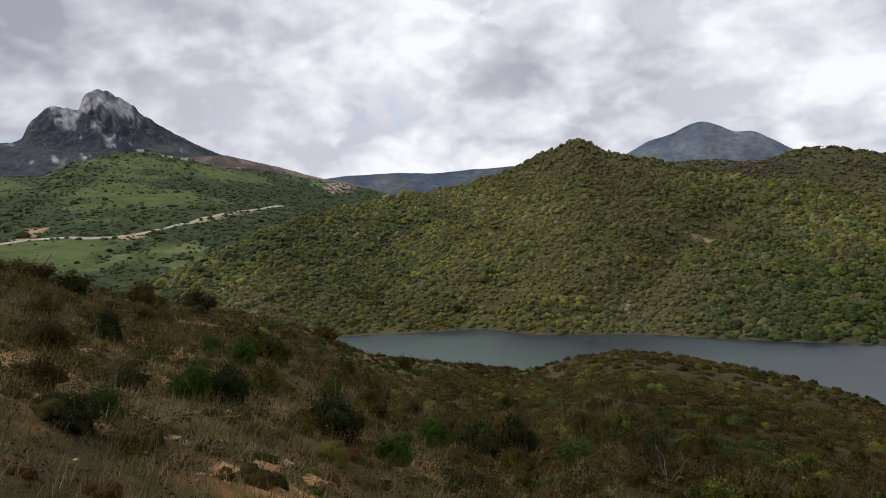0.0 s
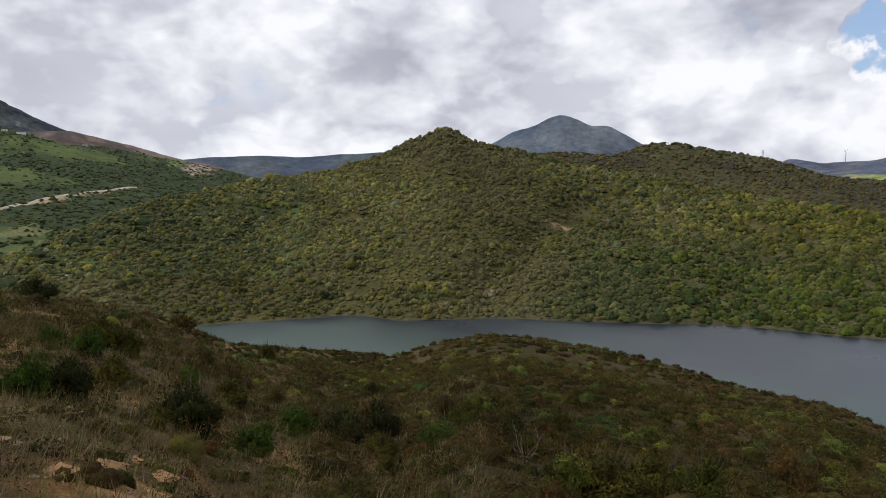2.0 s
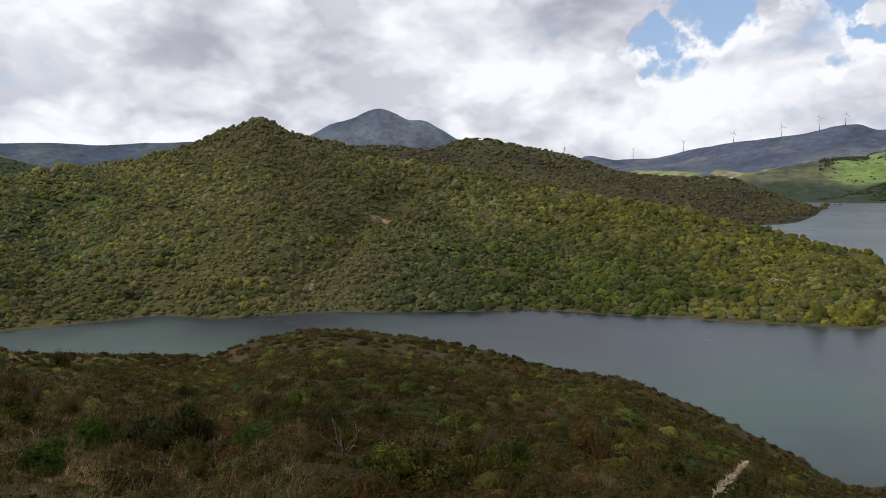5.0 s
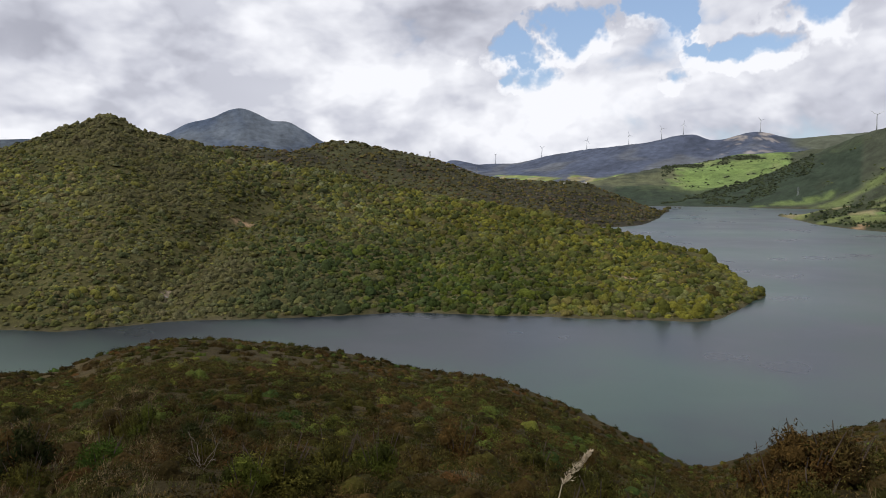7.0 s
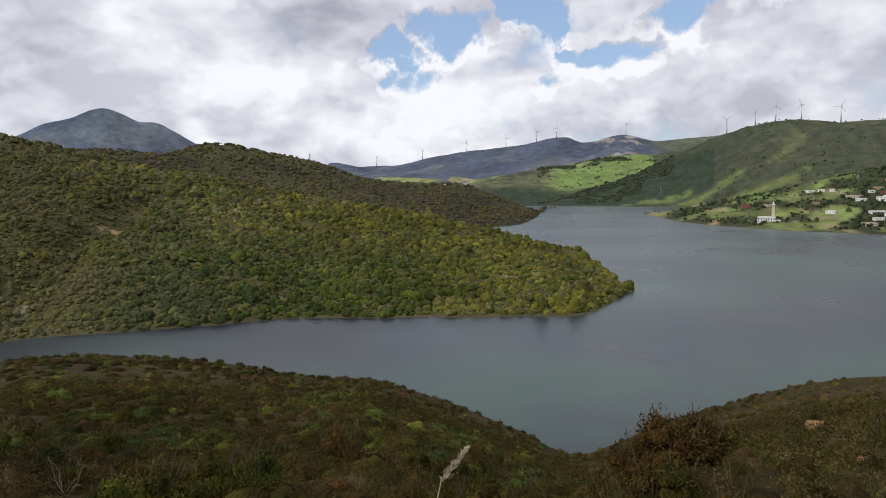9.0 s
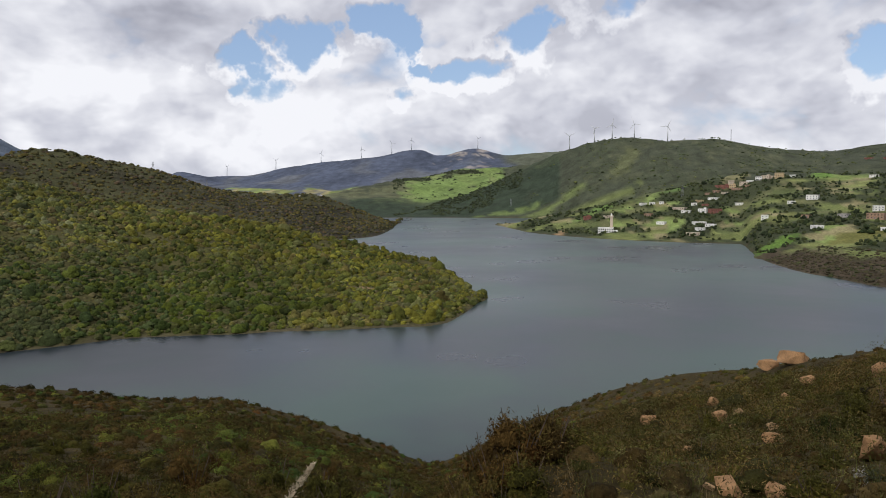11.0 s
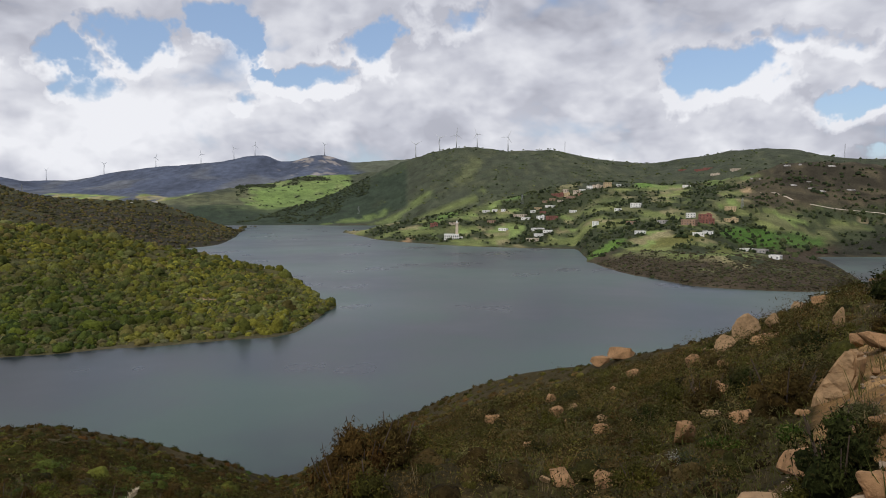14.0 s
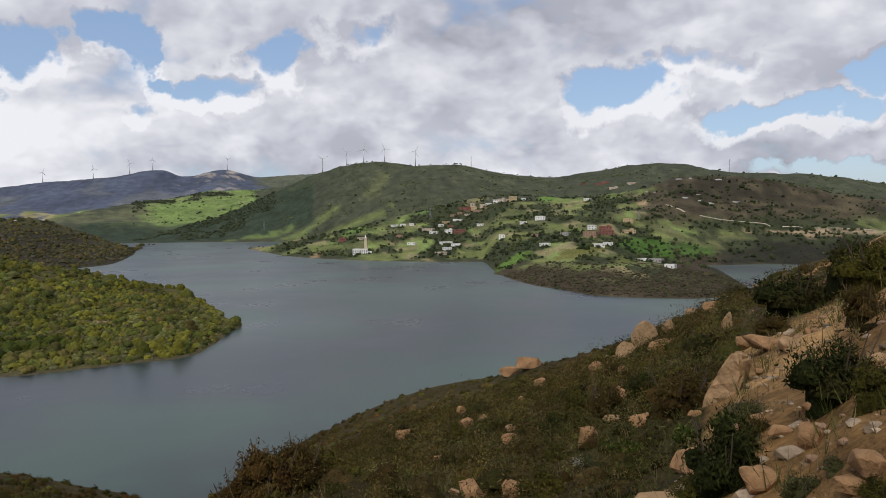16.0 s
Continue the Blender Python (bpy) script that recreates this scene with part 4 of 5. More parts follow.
def scrub_on_slope():
    rng = np.random.default_rng(13)
    b = Batch()
    x, y, z = (np.concatenate(v) for v in zip(spread(rng, -45, 122, 32, 185, 8800, 0.74), spread(rng, -32, 8, 26, 90, 1300, 0.8)))
    az, r = polar(x, y)
    keep = (z > 0.4) & (r < brow_d(az) + 10) & clear_of_boulders(az, r) & ~((az > worn_edge(r)) & (rng.random(len(x)) < 0.75))
    x, y, z, r, az = x[keep], y[keep], z[keep], r[keep], az[keep]
    n = len(x)
    stony = ease(az, 62, 76)
    size = (rng.gamma(4, 0.13, n) + 0.3) * (1 - 0.35 * stony) * (1 - 0.3 * (1 - ease(az, -8, 6))) * (0.62 + 0.0042 * r)
    big = rng.random(n) < 0.07
    size = np.minimum(np.where(big, size * 1.3, size), 0.55 + 0.004 * r)
    tone = pick(rng, HEATH, n) * (1 + 0.7 * rough(x, y, 14, 3, 94)[:, None]) * (0.82 + 0.18 * stony[:, None])
    tone = np.where((big & (stony < 0.5))[:, None], pick(rng, BRIGHT, n) * 1.25, tone)
    tone = blend(tone, pick(rng, SAGE, n), stony * (rng.random(n) < 0.55)) * (1 + stony[:, None] * rng.uniform(-0.45, 0.5, (n, 1)))
    p = np.column_stack([x, y, z - 0.08])
    h = size * rng.uniform(0.55, 0.9, n)
    # core lumps a little darker than the leaves, as shade inside each bush
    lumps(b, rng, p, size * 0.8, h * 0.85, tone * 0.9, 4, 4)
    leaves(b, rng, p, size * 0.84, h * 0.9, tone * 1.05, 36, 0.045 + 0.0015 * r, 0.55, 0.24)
    # the close heath of the mound below the lookout
    x, y, z = spread(rng, -2, 62, 9, 62, 2900, 0.66)
    az, r = polar(x, y)
    n = len(x)
    lush = (rng.random(n) < 0.13 + 0.3 * rough(x, y, 11, 3, 99)) & (r > 20)
    size = (rng.gamma(5, 0.07, n) + 0.2) * (0.62 + 0.012 * r) * np.where(lush, 1.25, 1.0)
    tone = np.where(lush[:, None], pick(rng, BRIGHT, n) * 1.4, pick(rng, HEATH, n) * 0.95) * (1 + 0.6 * rough(x, y, 9, 3, 96)[:, None])
    p = np.column_stack([x, y, z - 0.06])
    h = size * rng.uniform(0.7, 1.05, n)
    # shade within the bush is coloured in: darker core, lighter leaves
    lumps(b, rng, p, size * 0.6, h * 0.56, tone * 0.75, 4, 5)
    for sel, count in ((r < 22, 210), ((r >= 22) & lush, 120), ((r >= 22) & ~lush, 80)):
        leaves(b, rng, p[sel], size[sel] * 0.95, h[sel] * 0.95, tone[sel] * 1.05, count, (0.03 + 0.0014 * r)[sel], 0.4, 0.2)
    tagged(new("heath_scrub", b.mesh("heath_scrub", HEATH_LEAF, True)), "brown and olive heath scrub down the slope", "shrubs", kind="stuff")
    b = Batch()
    x, y, z = (np.concatenate(v) for v in zip(spread(rng, -45, 122, 4.5, 32, 1700, 0.75), spread(rng, 62, 101, 5, 40, 1900, 0.75), spread(rng, -45, 0, 7, 42, 1100, 0.8)))
    az, r = polar(x, y)
    keep = clear_of_boulders(az, r) & ~((az > worn_edge(r)) & (rng.random(len(x)) < 0.85)) & ~((az < -5) & (r < 9) & (rng.random(len(x)) < 0.4))
    x, y, z, r, az = x[keep], y[keep], z[keep], r[keep], az[keep]
    n = len(x)
    stony = ease(az, 62, 76)
    size = (rng.gamma(3.2, 0.06, n) + 0.1) * (1 + 0.022 * r * stony)
    tone = pick(rng, HEATH, n) * (1 + 0.7 * rough(x, y, 6, 3, 95)[:, None])
    tone = blend(tone, pick(rng, SAGE, n), stony * (rng.random(n) < 0.5)) * (1 + stony[:, None] * rng.uniform(-0.5, 0.6, (n, 1)))
    p = np.column_stack([x, y, z - 0.03])
    h = size * rng.uniform(0.7, 1.1, n)
    # small cores in a darkened tone stand for the shaded inside
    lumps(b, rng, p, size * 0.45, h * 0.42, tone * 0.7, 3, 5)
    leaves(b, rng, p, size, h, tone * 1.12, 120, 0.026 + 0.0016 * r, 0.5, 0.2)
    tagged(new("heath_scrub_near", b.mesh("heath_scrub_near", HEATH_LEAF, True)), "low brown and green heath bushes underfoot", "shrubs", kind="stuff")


def loose_stones():
    """Gravel and clods on the worn ground."""
    rng = np.random.default_rng(18)
    b = Batch()
    x, y, z = (np.concatenate(v) for v in zip(spread(rng, 84, 116, 3.5, 30, 3600, 0.55), spread(rng, -34, 2, 5, 16, 160, 0.6)))
    az, r = polar(x, y)
    keep = (az < 5) | (az > worn_edge(r) + 2 * rng.normal(size=len(x)))
    x, y, z = x[keep], y[keep], z[keep]
    n = len(x)
    size = rng.gamma(1.4, 0.012, n) + 0.006 + 0.0004 * np.hypot(x, y)
    tone = pick(rng, np.array([(0.24, 0.15, 0.09), (0.18, 0.12, 0.075), (0.3, 0.23, 0.16), (0.12, 0.085, 0.055)]), n)
    domes(b, rng, np.column_stack([x, y, z]), size, size * 0.7, tone, 5, 0.35)
    tagged(new("loose_stones", b.mesh("loose_stones", STONY)), "loose orange-brown stones and clods on worn earth", "stones", kind="stuff")


def dry_grass():
    rng = np.random.default_rng(15)
    b = Batch()
    for lo, hi, near, far, count, colours in ((-45, 14, 4, 46, 15000, ((0.22, 0.165, 0.085), (0.16, 0.115, 0.058), (0.085, 0.1, 0.022), (0.1, 0.105, 0.03), (0.15, 0.11, 0.066))),
                                              (14, 120, 4, 26, 2600, ((0.06, 0.066, 0.016), (0.12, 0.09, 0.045), (0.05, 0.056, 0.015)))):
        x, y, z = spread(rng, lo, hi, near, far, count, 0.7)
        blades = 12
        base = np.repeat(np.column_stack([x, y, z]), blades, 0) + rng.normal(size=(count * blades, 3)) * rgb(0.07, 0.07, 0)
        tall = np.repeat(rng.gamma(6, 0.028, count), blades) * rng.uniform(0.5, 1.2, count * blades)
        lean = rng.normal(size=(count * blades, 2)) * 0.35 + rgb(0.22, 0.1)
        tip = base + np.column_stack([lean * tall[:, None], tall])
        a = rng.uniform(0, math.pi, count * blades)
        w = 0.002 + 0.0003 * np.repeat(np.hypot(x, y), blades)
        side = np.column_stack([np.cos(a) * w, np.sin(a) * w, 0 * a])
        tri = np.stack([base - side, base + side, tip], 1)
        tone = np.repeat(pick(rng, np.array(colours), count), blades, 0) * rng.uniform(0.7, 1.4, (count * blades, 1))
        b.add(tri, np.arange(len(tri) * 3).reshape(-1, 3), np.broadcast_to(tone[:, None, :], tri.shape))
    tagged(new("dry_grass", b.mesh("dry_grass", LEAF)), "thin dry straw-brown grass on the slope", "grass", kind="stuff")


maquis_on_peninsula()
maquis_on_ridge()
scrub_on_far_hills()
scrub_on_spit()
village_trees()
scrub_on_slope()
loose_stones()
dry_grass()


# ---- things ----
def part(name, bm, mat, parent, label="", smooth=False):
    me = bpy.data.meshes.new(name)
    bm.to_mesh(me)
    bm.free()
    me.materials.append(mat)
    if smooth:
        me.polygons.foreach_set("use_smooth", np.full(len(me.polygons), True))
    ob = new(name, me)
    ob.parent = parent
    if label:
        tagged(ob, label)
    return ob


def mesh_part(name, me, parent, label=""):
    ob = new(name, me)
    ob.parent = parent
    if label:
        tagged(ob, label)
    return ob


def thing(name, label, category, group="", x=0.0, y=0.0, z=0.0, turn=0.0):
    ob = new(name)
    ob.empty_display_size = 0.2
    ob.matrix_basis = pose(x, y, z, 0, 0, turn)
    return tagged(ob, label, category, group)


def box(bm, cx, cy, cz, sx, sy, sz, turn=0.0):
    """A box standing on cz."""
    m = pose(cx, cy, cz + sz / 2, 0, 0, turn) @ Matrix.Diagonal((sx, sy, sz, 1))
    return bmesh.ops.create_cube(bm, size=1.0, matrix=m)["verts"]


def boxes(*rows):
    bm = bmesh.new()
    for row in rows:
        box(bm, *row)
    return bm


def rod(bm, a, b, ra, rb=None, seg=8):
    a, b = Vector(a), Vector(b)
    d = b - a
    m = Matrix.Translation((a + b) / 2) @ d.to_track_quat("Z", "Y").to_matrix().to_4x4()
    bmesh.ops.create_cone(bm, cap_ends=True, segments=seg, radius1=ra, radius2=ra if rb is None else rb, depth=d.length, matrix=m)


def rods(rows, seg=6):
    bm = bmesh.new()
    for row in rows:
        rod(bm, *row, seg=seg)
    return bm


def ground_z(x, y):
    return float(land(x, y))


WHITE = plain("whitewash", (0.78, 0.77, 0.74), 0.8, (0.5, 4.0), 0.1)
BRICK = plain("bare_red_brick", (0.25, 0.105, 0.08), 0.9, (0.6, 6.0), 0.25)
ORANGE = plain("orange_block", (0.33, 0.215, 0.15), 0.9, (0.6, 6.0), 0.22)
TAN = plain("ochre_render", (0.50, 0.38, 0.22), 0.85, (0.5, 5.0), 0.15)
BEIGE = plain("beige_render", (0.55, 0.46, 0.36), 0.85, (0.5, 5.0), 0.15)
GREYWALL = plain("grey_block", (0.36, 0.34, 0.32), 0.9, (0.5, 5.0), 0.2)
CONCRETE = plain("concrete_roof", (0.42, 0.4, 0.37), 0.9, (0.4, 4.0), 0.2)
PANE = plain("window_glass", (0.03, 0.035, 0.04), 0.15, (1.0,), 0.2)
DOOR = plain("painted_door", (0.12, 0.14, 0.16), 0.5, (2.0,), 0.2)
STEEL = plain("painted_steel", (0.62, 0.64, 0.66), 0.5, (0.3,), 0.06)
GALV = plain("galvanised_steel", (0.3, 0.31, 0.32), 0.5, (1.0,), 0.15, metal=0.6)
ROCK = plain("sandstone", (0.27, 0.155, 0.075), 0.92, (1.3, 9.0), 0.3, (7.0, 0.9, 0.06), coord="Position", spec=0.2)
PALEROCK = plain("pale_rock", (0.3, 0.195, 0.105), 0.92, (1.3, 9.0), 0.25, (7.0, 0.9, 0.05), coord="Position", spec=0.2)
FARROCK = plain("limestone", (0.4, 0.38, 0.36), 0.92, (0.05, 0.3), 0.3, coord="Position", spec=0.2)
TRACK = plain("pale_dirt_track", (0.42, 0.36, 0.29), 0.95, (0.05, 0.6), 0.2, coord="Position", spec=0.1)
TWIG = plain("grey_twig", (0.16, 0.13, 0.10), 0.85, (8.0,), 0.3)
STRAW = plain("straw", (0.5, 0.42, 0.28), 0.8, (20.0,), 0.2)
STEM = plain("shrub_bark", (0.07, 0.05, 0.035), 0.9, (10.0,), 0.3)

WALLS = {"white": (WHITE, "whitewashed"), "brick": (BRICK, "bare red-brick"), "orange": (ORANGE, "orange block-built"), "tan": (TAN, "ochre-rendered"),
         "beige": (BEIGE, "beige-rendered"), "grey": (GREYWALL, "grey block-built")}


def house(bearing, dist, wide, storeys, style, deep=0.75, turn=0.0, where="on the village slope", hut=False):
    mat, words = WALLS[style]
    x, y = at(bearing, dist)
    d, h = wide * deep, 3.0 * storeys
    z = min(ground_z(x + i * wide / 2, y + j * d / 2) for i in (-1, 0, 1) for j in (-1, 0, 1))
    count = {1: "single-storey", 2: "two-storey", 3: "three-storey"}[storeys]
    ob = thing("house", f"{words} flat-roofed {count} house {where}", "house", "village houses", x, y, z, -bearing + turn)
    foot = 1.2
    part("wall", boxes((0, 0, -2.5, wide, d, h + 2.5 + foot)), mat, ob)
    bm = bmesh.new()
    for cx, cy, sx, sy in ((0, d / 2, wide + 0.3, 0.3), (0, -d / 2, wide + 0.3, 0.3), (wide / 2, 0, 0.3, d - 0.3), (-wide / 2, 0, 0.3, d - 0.3)):
        box(bm, cx, cy, h + foot + 0.004, sx, sy, 0.7)
    part("parapet", bm, mat, ob)
    part("roof", boxes((0, 0, h + foot + 0.004, wide - 0.4, d - 0.4, 0.15)), CONCRETE, ob)
    n = max(2, int(wide / 3.6))
    for s in range(storeys):
        for k in range(n):
            px = -wide / 2 + (k + 0.5) * wide / n
            if s == 0 and k == n // 2:
                part("door", boxes((px, -d / 2, foot, 1.1, 0.12, 2.1)), DOOR, ob)
            else:
                part("window", boxes((px, -d / 2, foot + s * 3 + 1.0, 1.25, 0.1, 1.2)), PANE, ob)
    for s in range(storeys):
        part("window", boxes((wide / 2, 0, foot + s * 3 + 1.0, 0.1, 1.25, 1.2)), PANE, ob)
        part("window", boxes((-wide / 2, 0, foot + s * 3 + 1.0, 0.1, 1.25, 1.2)), PANE, ob)
    if hut:
        part("stair_head", boxes((wide * 0.25, d * 0.1, h + foot + 0.16, wide * 0.3, d * 0.35, 2.4)), mat, ob)
    return ob


HOUSES = []
HOUSES += [
    (69.16, 1284, 13, 2, "brick"), (70.80, 1271, 15, 1, "beige"), (73.43, 1353, 12, 1, "white"), (74.12, 1349, 11, 1, "white"),
    (74.81, 1347, 8, 1, "white"), (76.19, 1289, 21, 1, "beige"), (76.64, 1254, 15, 1, "white"), (77.21, 1314, 10, 1, "white"),
    (77.85, 1244, 14, 2, "white"), (78.73, 1241, 19, 2, "brick"), (78.60, 1355, 17, 1, "white"), (73.87, 1246, 13, 1, "orange"),
    (74.83, 1177, 14, 1, "white"), (77.61, 1161, 20, 1, "white"), (78.44, 1138, 15, 1, "white"), (77.18, 1077, 16, 1, "beige"),
    (77.69, 1112, 13, 1, "white"), (80.39, 1302, 13, 1, "white"), (79.11, 1431, 20, 1, "brick"), (79.81, 1439, 9, 3, "beige")]
HOUSES += [
    (80.26, 1406, 19, 1, "orange"), (81.23, 1439, 17, 1, "white"), (82.20, 1440, 15, 2, "beige"), (83.07, 1434, 16, 3, "tan"),
    (83.93, 1449, 10, 1, "white"), (85.29, 1175, 17, 2, "white"), (83.92, 1155, 12, 1, "white"), (82.18, 1063, 10, 2, "white"),
    (84.92, 1014, 10, 1, "orange"), (87.31, 996, 12, 1, "grey"), (85.64, 902, 12, 1, "white"), (89.36, 1039, 12, 2, "white"),
    (90.41, 1029, 18, 2, "brick"), (89.31, 963, 20, 2, "orange"), (90.50, 993, 18, 2, "brick"), (89.89, 881, 14, 1, "white"),
    (90.63, 907, 10, 1, "white"), (92.20, 1109, 16, 2, "tan"), (92.24, 1040, 17, 2, "tan"), (89.01, 1410, 14, 1, "white")]
HOUSES += [
    (90.00, 2050, 30, 2, "brick"), (90.55, 2052, 24, 2, "brick"), (91.07, 1970, 25, 2, "beige"), (92.45, 1972, 23, 2, "beige"),
    (88.66, 2072, 18, 1, "brick"), (93.23, 880, 17, 1, "white"), (95.36, 757, 11, 1, "white"), (94.30, 853, 16, 1, "grey")]
# the close cluster along the brow of the village
HOUSES += [
    (79.4, 1418, 14, 2, "brick"), (78.8, 1398, 12, 1, "orange"), (79.9, 1415, 12, 2, "tan"), (80.7, 1428, 14, 2, "beige"), (80.95, 1412, 10, 1, "orange"),
    (81.7, 1436, 12, 2, "white"), (79.4, 1385, 12, 1, "beige"), (78.2, 1388, 12, 1, "orange"), (82.65, 1442, 10, 1, "beige"), (77.6, 1340, 12, 1, "tan"), (78.0, 1300, 10, 1, "brick")]
rng_h = random.Random(5)
for i, (b_, d_, w_, s_, k_) in enumerate(HOUSES):
    house(b_, d_, w_ * 0.95, s_, k_, rng_h.uniform(0.6, 0.9), rng_h.uniform(-28, 28), "on a hillside above the lake", hut=(s_ > 1 and i % 2 == 0))
for b_, d_, w_ in ((-22.98, 1737, 13), (-21.51, 1712, 10), (-20.92, 1708, 10), (-19.93, 1703, 15), (-16.03, 1757, 10)):
    house(b_, d_, w_, 1 if w_ < 12 else 2, "white", 0.7, rng_h.uniform(-20, 20), "below the rocky mountain")


def mosque():
    x, y = at(70.6, 1149)
    z = ground_z(x, y) - 0.5
    ob = thing("mosque", "white mosque with a square minaret at the lake shore", "mosque", "", x, y, z, -70.6)
    part("prayer_hall", boxes((0, 0, -2, 24, 15, 9.5)), WHITE, ob)
    part("parapet", boxes((0, 7.5, 7.5, 24.4, 0.4, 0.9), (0, -7.5, 7.5, 24.4, 0.4, 0.9), (12, 0, 7.5, 0.4, 14.6, 0.9), (-12, 0, 7.5, 0.4, 14.6, 0.9)), WHITE, ob)
    part("porch", boxes((15.5, -2, -2, 7, 9, 6)), WHITE, ob)
    for k in range(7):
        part("window", boxes((-10.2 + k * 3.4, -7.5, 4.2, 1.5, 0.14, 2.0)), PANE, ob)
        part("window", boxes((-10.2 + k * 3.4, -7.5, 0.8, 1.5, 0.14, 1.8)), PANE, ob)
    bm = boxes((9, 4.5, -2, 4.4, 4.4, 27), (9, 4.5, 25.0, 5.0, 5.0, 0.7))
    part("minaret", bm, BEIGE, ob, "square cream-washed minaret")
    bm = boxes((9, 4.5, 25.7, 2.2, 2.2, 3.4))
    bmesh.ops.create_cone(bm, cap_ends=True, segments=12, radius1=1.2, radius2=0.1, depth=1.6, matrix=pose(9, 4.5, 29.9))
    part("lantern", bm, WHITE, ob)


mosque()


def wind_turbine(bearing, dist, hub, turn, spin, ground=None):
    x, y = at(bearing, dist)
    z = (ground_z(x, y) if ground is None else ground) - 3
    ob = thing("wind_turbine", "white three-bladed wind turbine on a ridge", "wind turbine", "wind farm", x, y, z, turn)
    h = hub + 3
    part("tower", rods([((0, 0, 0), (0, 0, h), 1.9, 1.0)], 14), STEEL, ob, smooth=True)
    part("nacelle", boxes((0, 1.0, h - 0.2, 2.4, 6.5, 2.4)), STEEL, ob)
    bm = bmesh.new()
    bmesh.ops.create_cone(bm, cap_ends=True, segments=12, radius1=1.4, radius2=0.5, depth=2.4, matrix=pose(0, -3.4, h + 1, 90, 0, 0))
    part("hub", bm, STEEL, ob)
    for k in range(3):
        a = radians(spin + 120 * k)
        bm = bmesh.new()
        tip = 22.0
        rows = []
        for t, w in ((0.8, 0.55), (4.0, 1.25), (12, 0.85), (tip, 0.3)):
            c = Vector((math.sin(a) * t, -3.2, h + 1 + math.cos(a) * t))
            s = Vector((math.cos(a), 0, -math.sin(a))) * w
            rows.append([bm.verts.new(c + s), bm.verts.new(c + Vector((0, 0.25 * w, 0))), bm.verts.new(c - s), bm.verts.new(c - Vector((0, 0.25 * w, 0)))])
        for p, q in zip(rows[:-1], rows[1:]):
            for i in range(4):
                bm.faces.new((p[i], p[(i + 1) % 4], q[(i + 1) % 4], q[i]))
        bm.faces.new(rows[-1])
        part("blade", bm, STEEL, ob)


def ridge_z(bearing, dist):
    a, r = np.array([bearing]), np.array([dist])
    x, y = at(bearing, dist)
    return float(WIND_RIDGE(a, r)[0] + hilly(26, 300, 84)(np.array([x]), np.array([y]), np.array([200.0]), a, r)[0])


rng_t = random.Random(3)
for b_, d_ in ((67.71, 2330), (69.65, 2300), (71.01, 2252), (72.69, 2229), (75.18, 2195)):
    wind_turbine(b_, d_, 42, -b_ + rng_t.uniform(-25, 40), rng_t.uniform(0, 120))
for b_, d_ in ((40.5, 3850), (44.21, 3720), (47.75, 3640), (50.97, 3540), (53.41, 3500), (55.0, 3500), (60.38, 3450)):
    wind_turbine(b_, d_, 47, -b_ + rng_t.uniform(-25, 60), rng_t.uniform(0, 120), ridge_z(b_, d_))


def pylon(bearing, dist, tall, turn=20.0, word="lattice power pylon on a hillside"):
    x, y = at(bearing, dist)
    ob = thing("power_pylon", "grey steel " + word, "pylon", "power line", x, y, ground_z(x, y) - 1.0, -bearing + turn)
    w = tall * 0.11
    corners = [(-1, -1), (1, -1), (1, 1), (-1, 1)]
    for cx, cy in corners:
        part("leg", rods([((cx * w, cy * w, 0), (cx * w * 0.18, cy * w * 0.18, tall), 0.14)], 5), GALV, ob)
    rows = []
    for k in range(6):
        t0, t1 = k / 6, (k + 1) / 6
        s0, s1 = w * (1 - 0.82 * t0), w * (1 - 0.82 * t1)
        for (ax, ay), (bx, by) in zip(corners, corners[1:] + corners[:1]):
            rows.append(((ax * s0, ay * s0, t0 * tall), (bx * s1, by * s1, t1 * tall), 0.07))
    part("bracing", rods(rows, 4), GALV, ob)
    for t, reach in ((0.72, 0.17), (0.84, 0.14), (0.96, 0.1)):
        part("crossarm", rods([((-tall * reach, 0, t * tall), (tall * reach, 0, t * tall), 0.12), ((-tall * reach, 0, t * tall), (0, 0, (t + 0.05) * tall), 0.08),
                               ((tall * reach, 0, t * tall), (0, 0, (t + 0.05) * tall), 0.08)], 5), GALV, ob)


for b_, d_, h_ in ((76.34, 1392, 21), (70.72, 1757, 24), (67.18, 1740, 24), (63.05, 2103, 24), (35.2, 1395, 15), (39.0, 1445, 15), (93.0, 1130, 14)):
    pylon(b_, d_, h_)


def mast(bearing, dist, tall):
    x, y = at(bearing, dist)
    ob = thing("radio_mast", "thin grey lattice mast on the hilltop", "mast", "", x, y, ground_z(x, y) - 1.0, 0)
    part("pole", rods([((sx, sy, 0), (sx * 0.3, sy * 0.3, tall), 0.3) for sx, sy in ((-1, -0.6), (1, -0.6), (0, 1.1))], 5), GALV, ob)
    part("bracing", rods([((-1 + 0.1 * k, -0.6, tall * k / 8), (1 - 0.1 * k, -0.5, tall * (k + 1) / 8), 0.14) for k in range(8)], 4), GALV, ob)


mast(79.72, 2195, 36)
mast(99.57, 2150, 38)


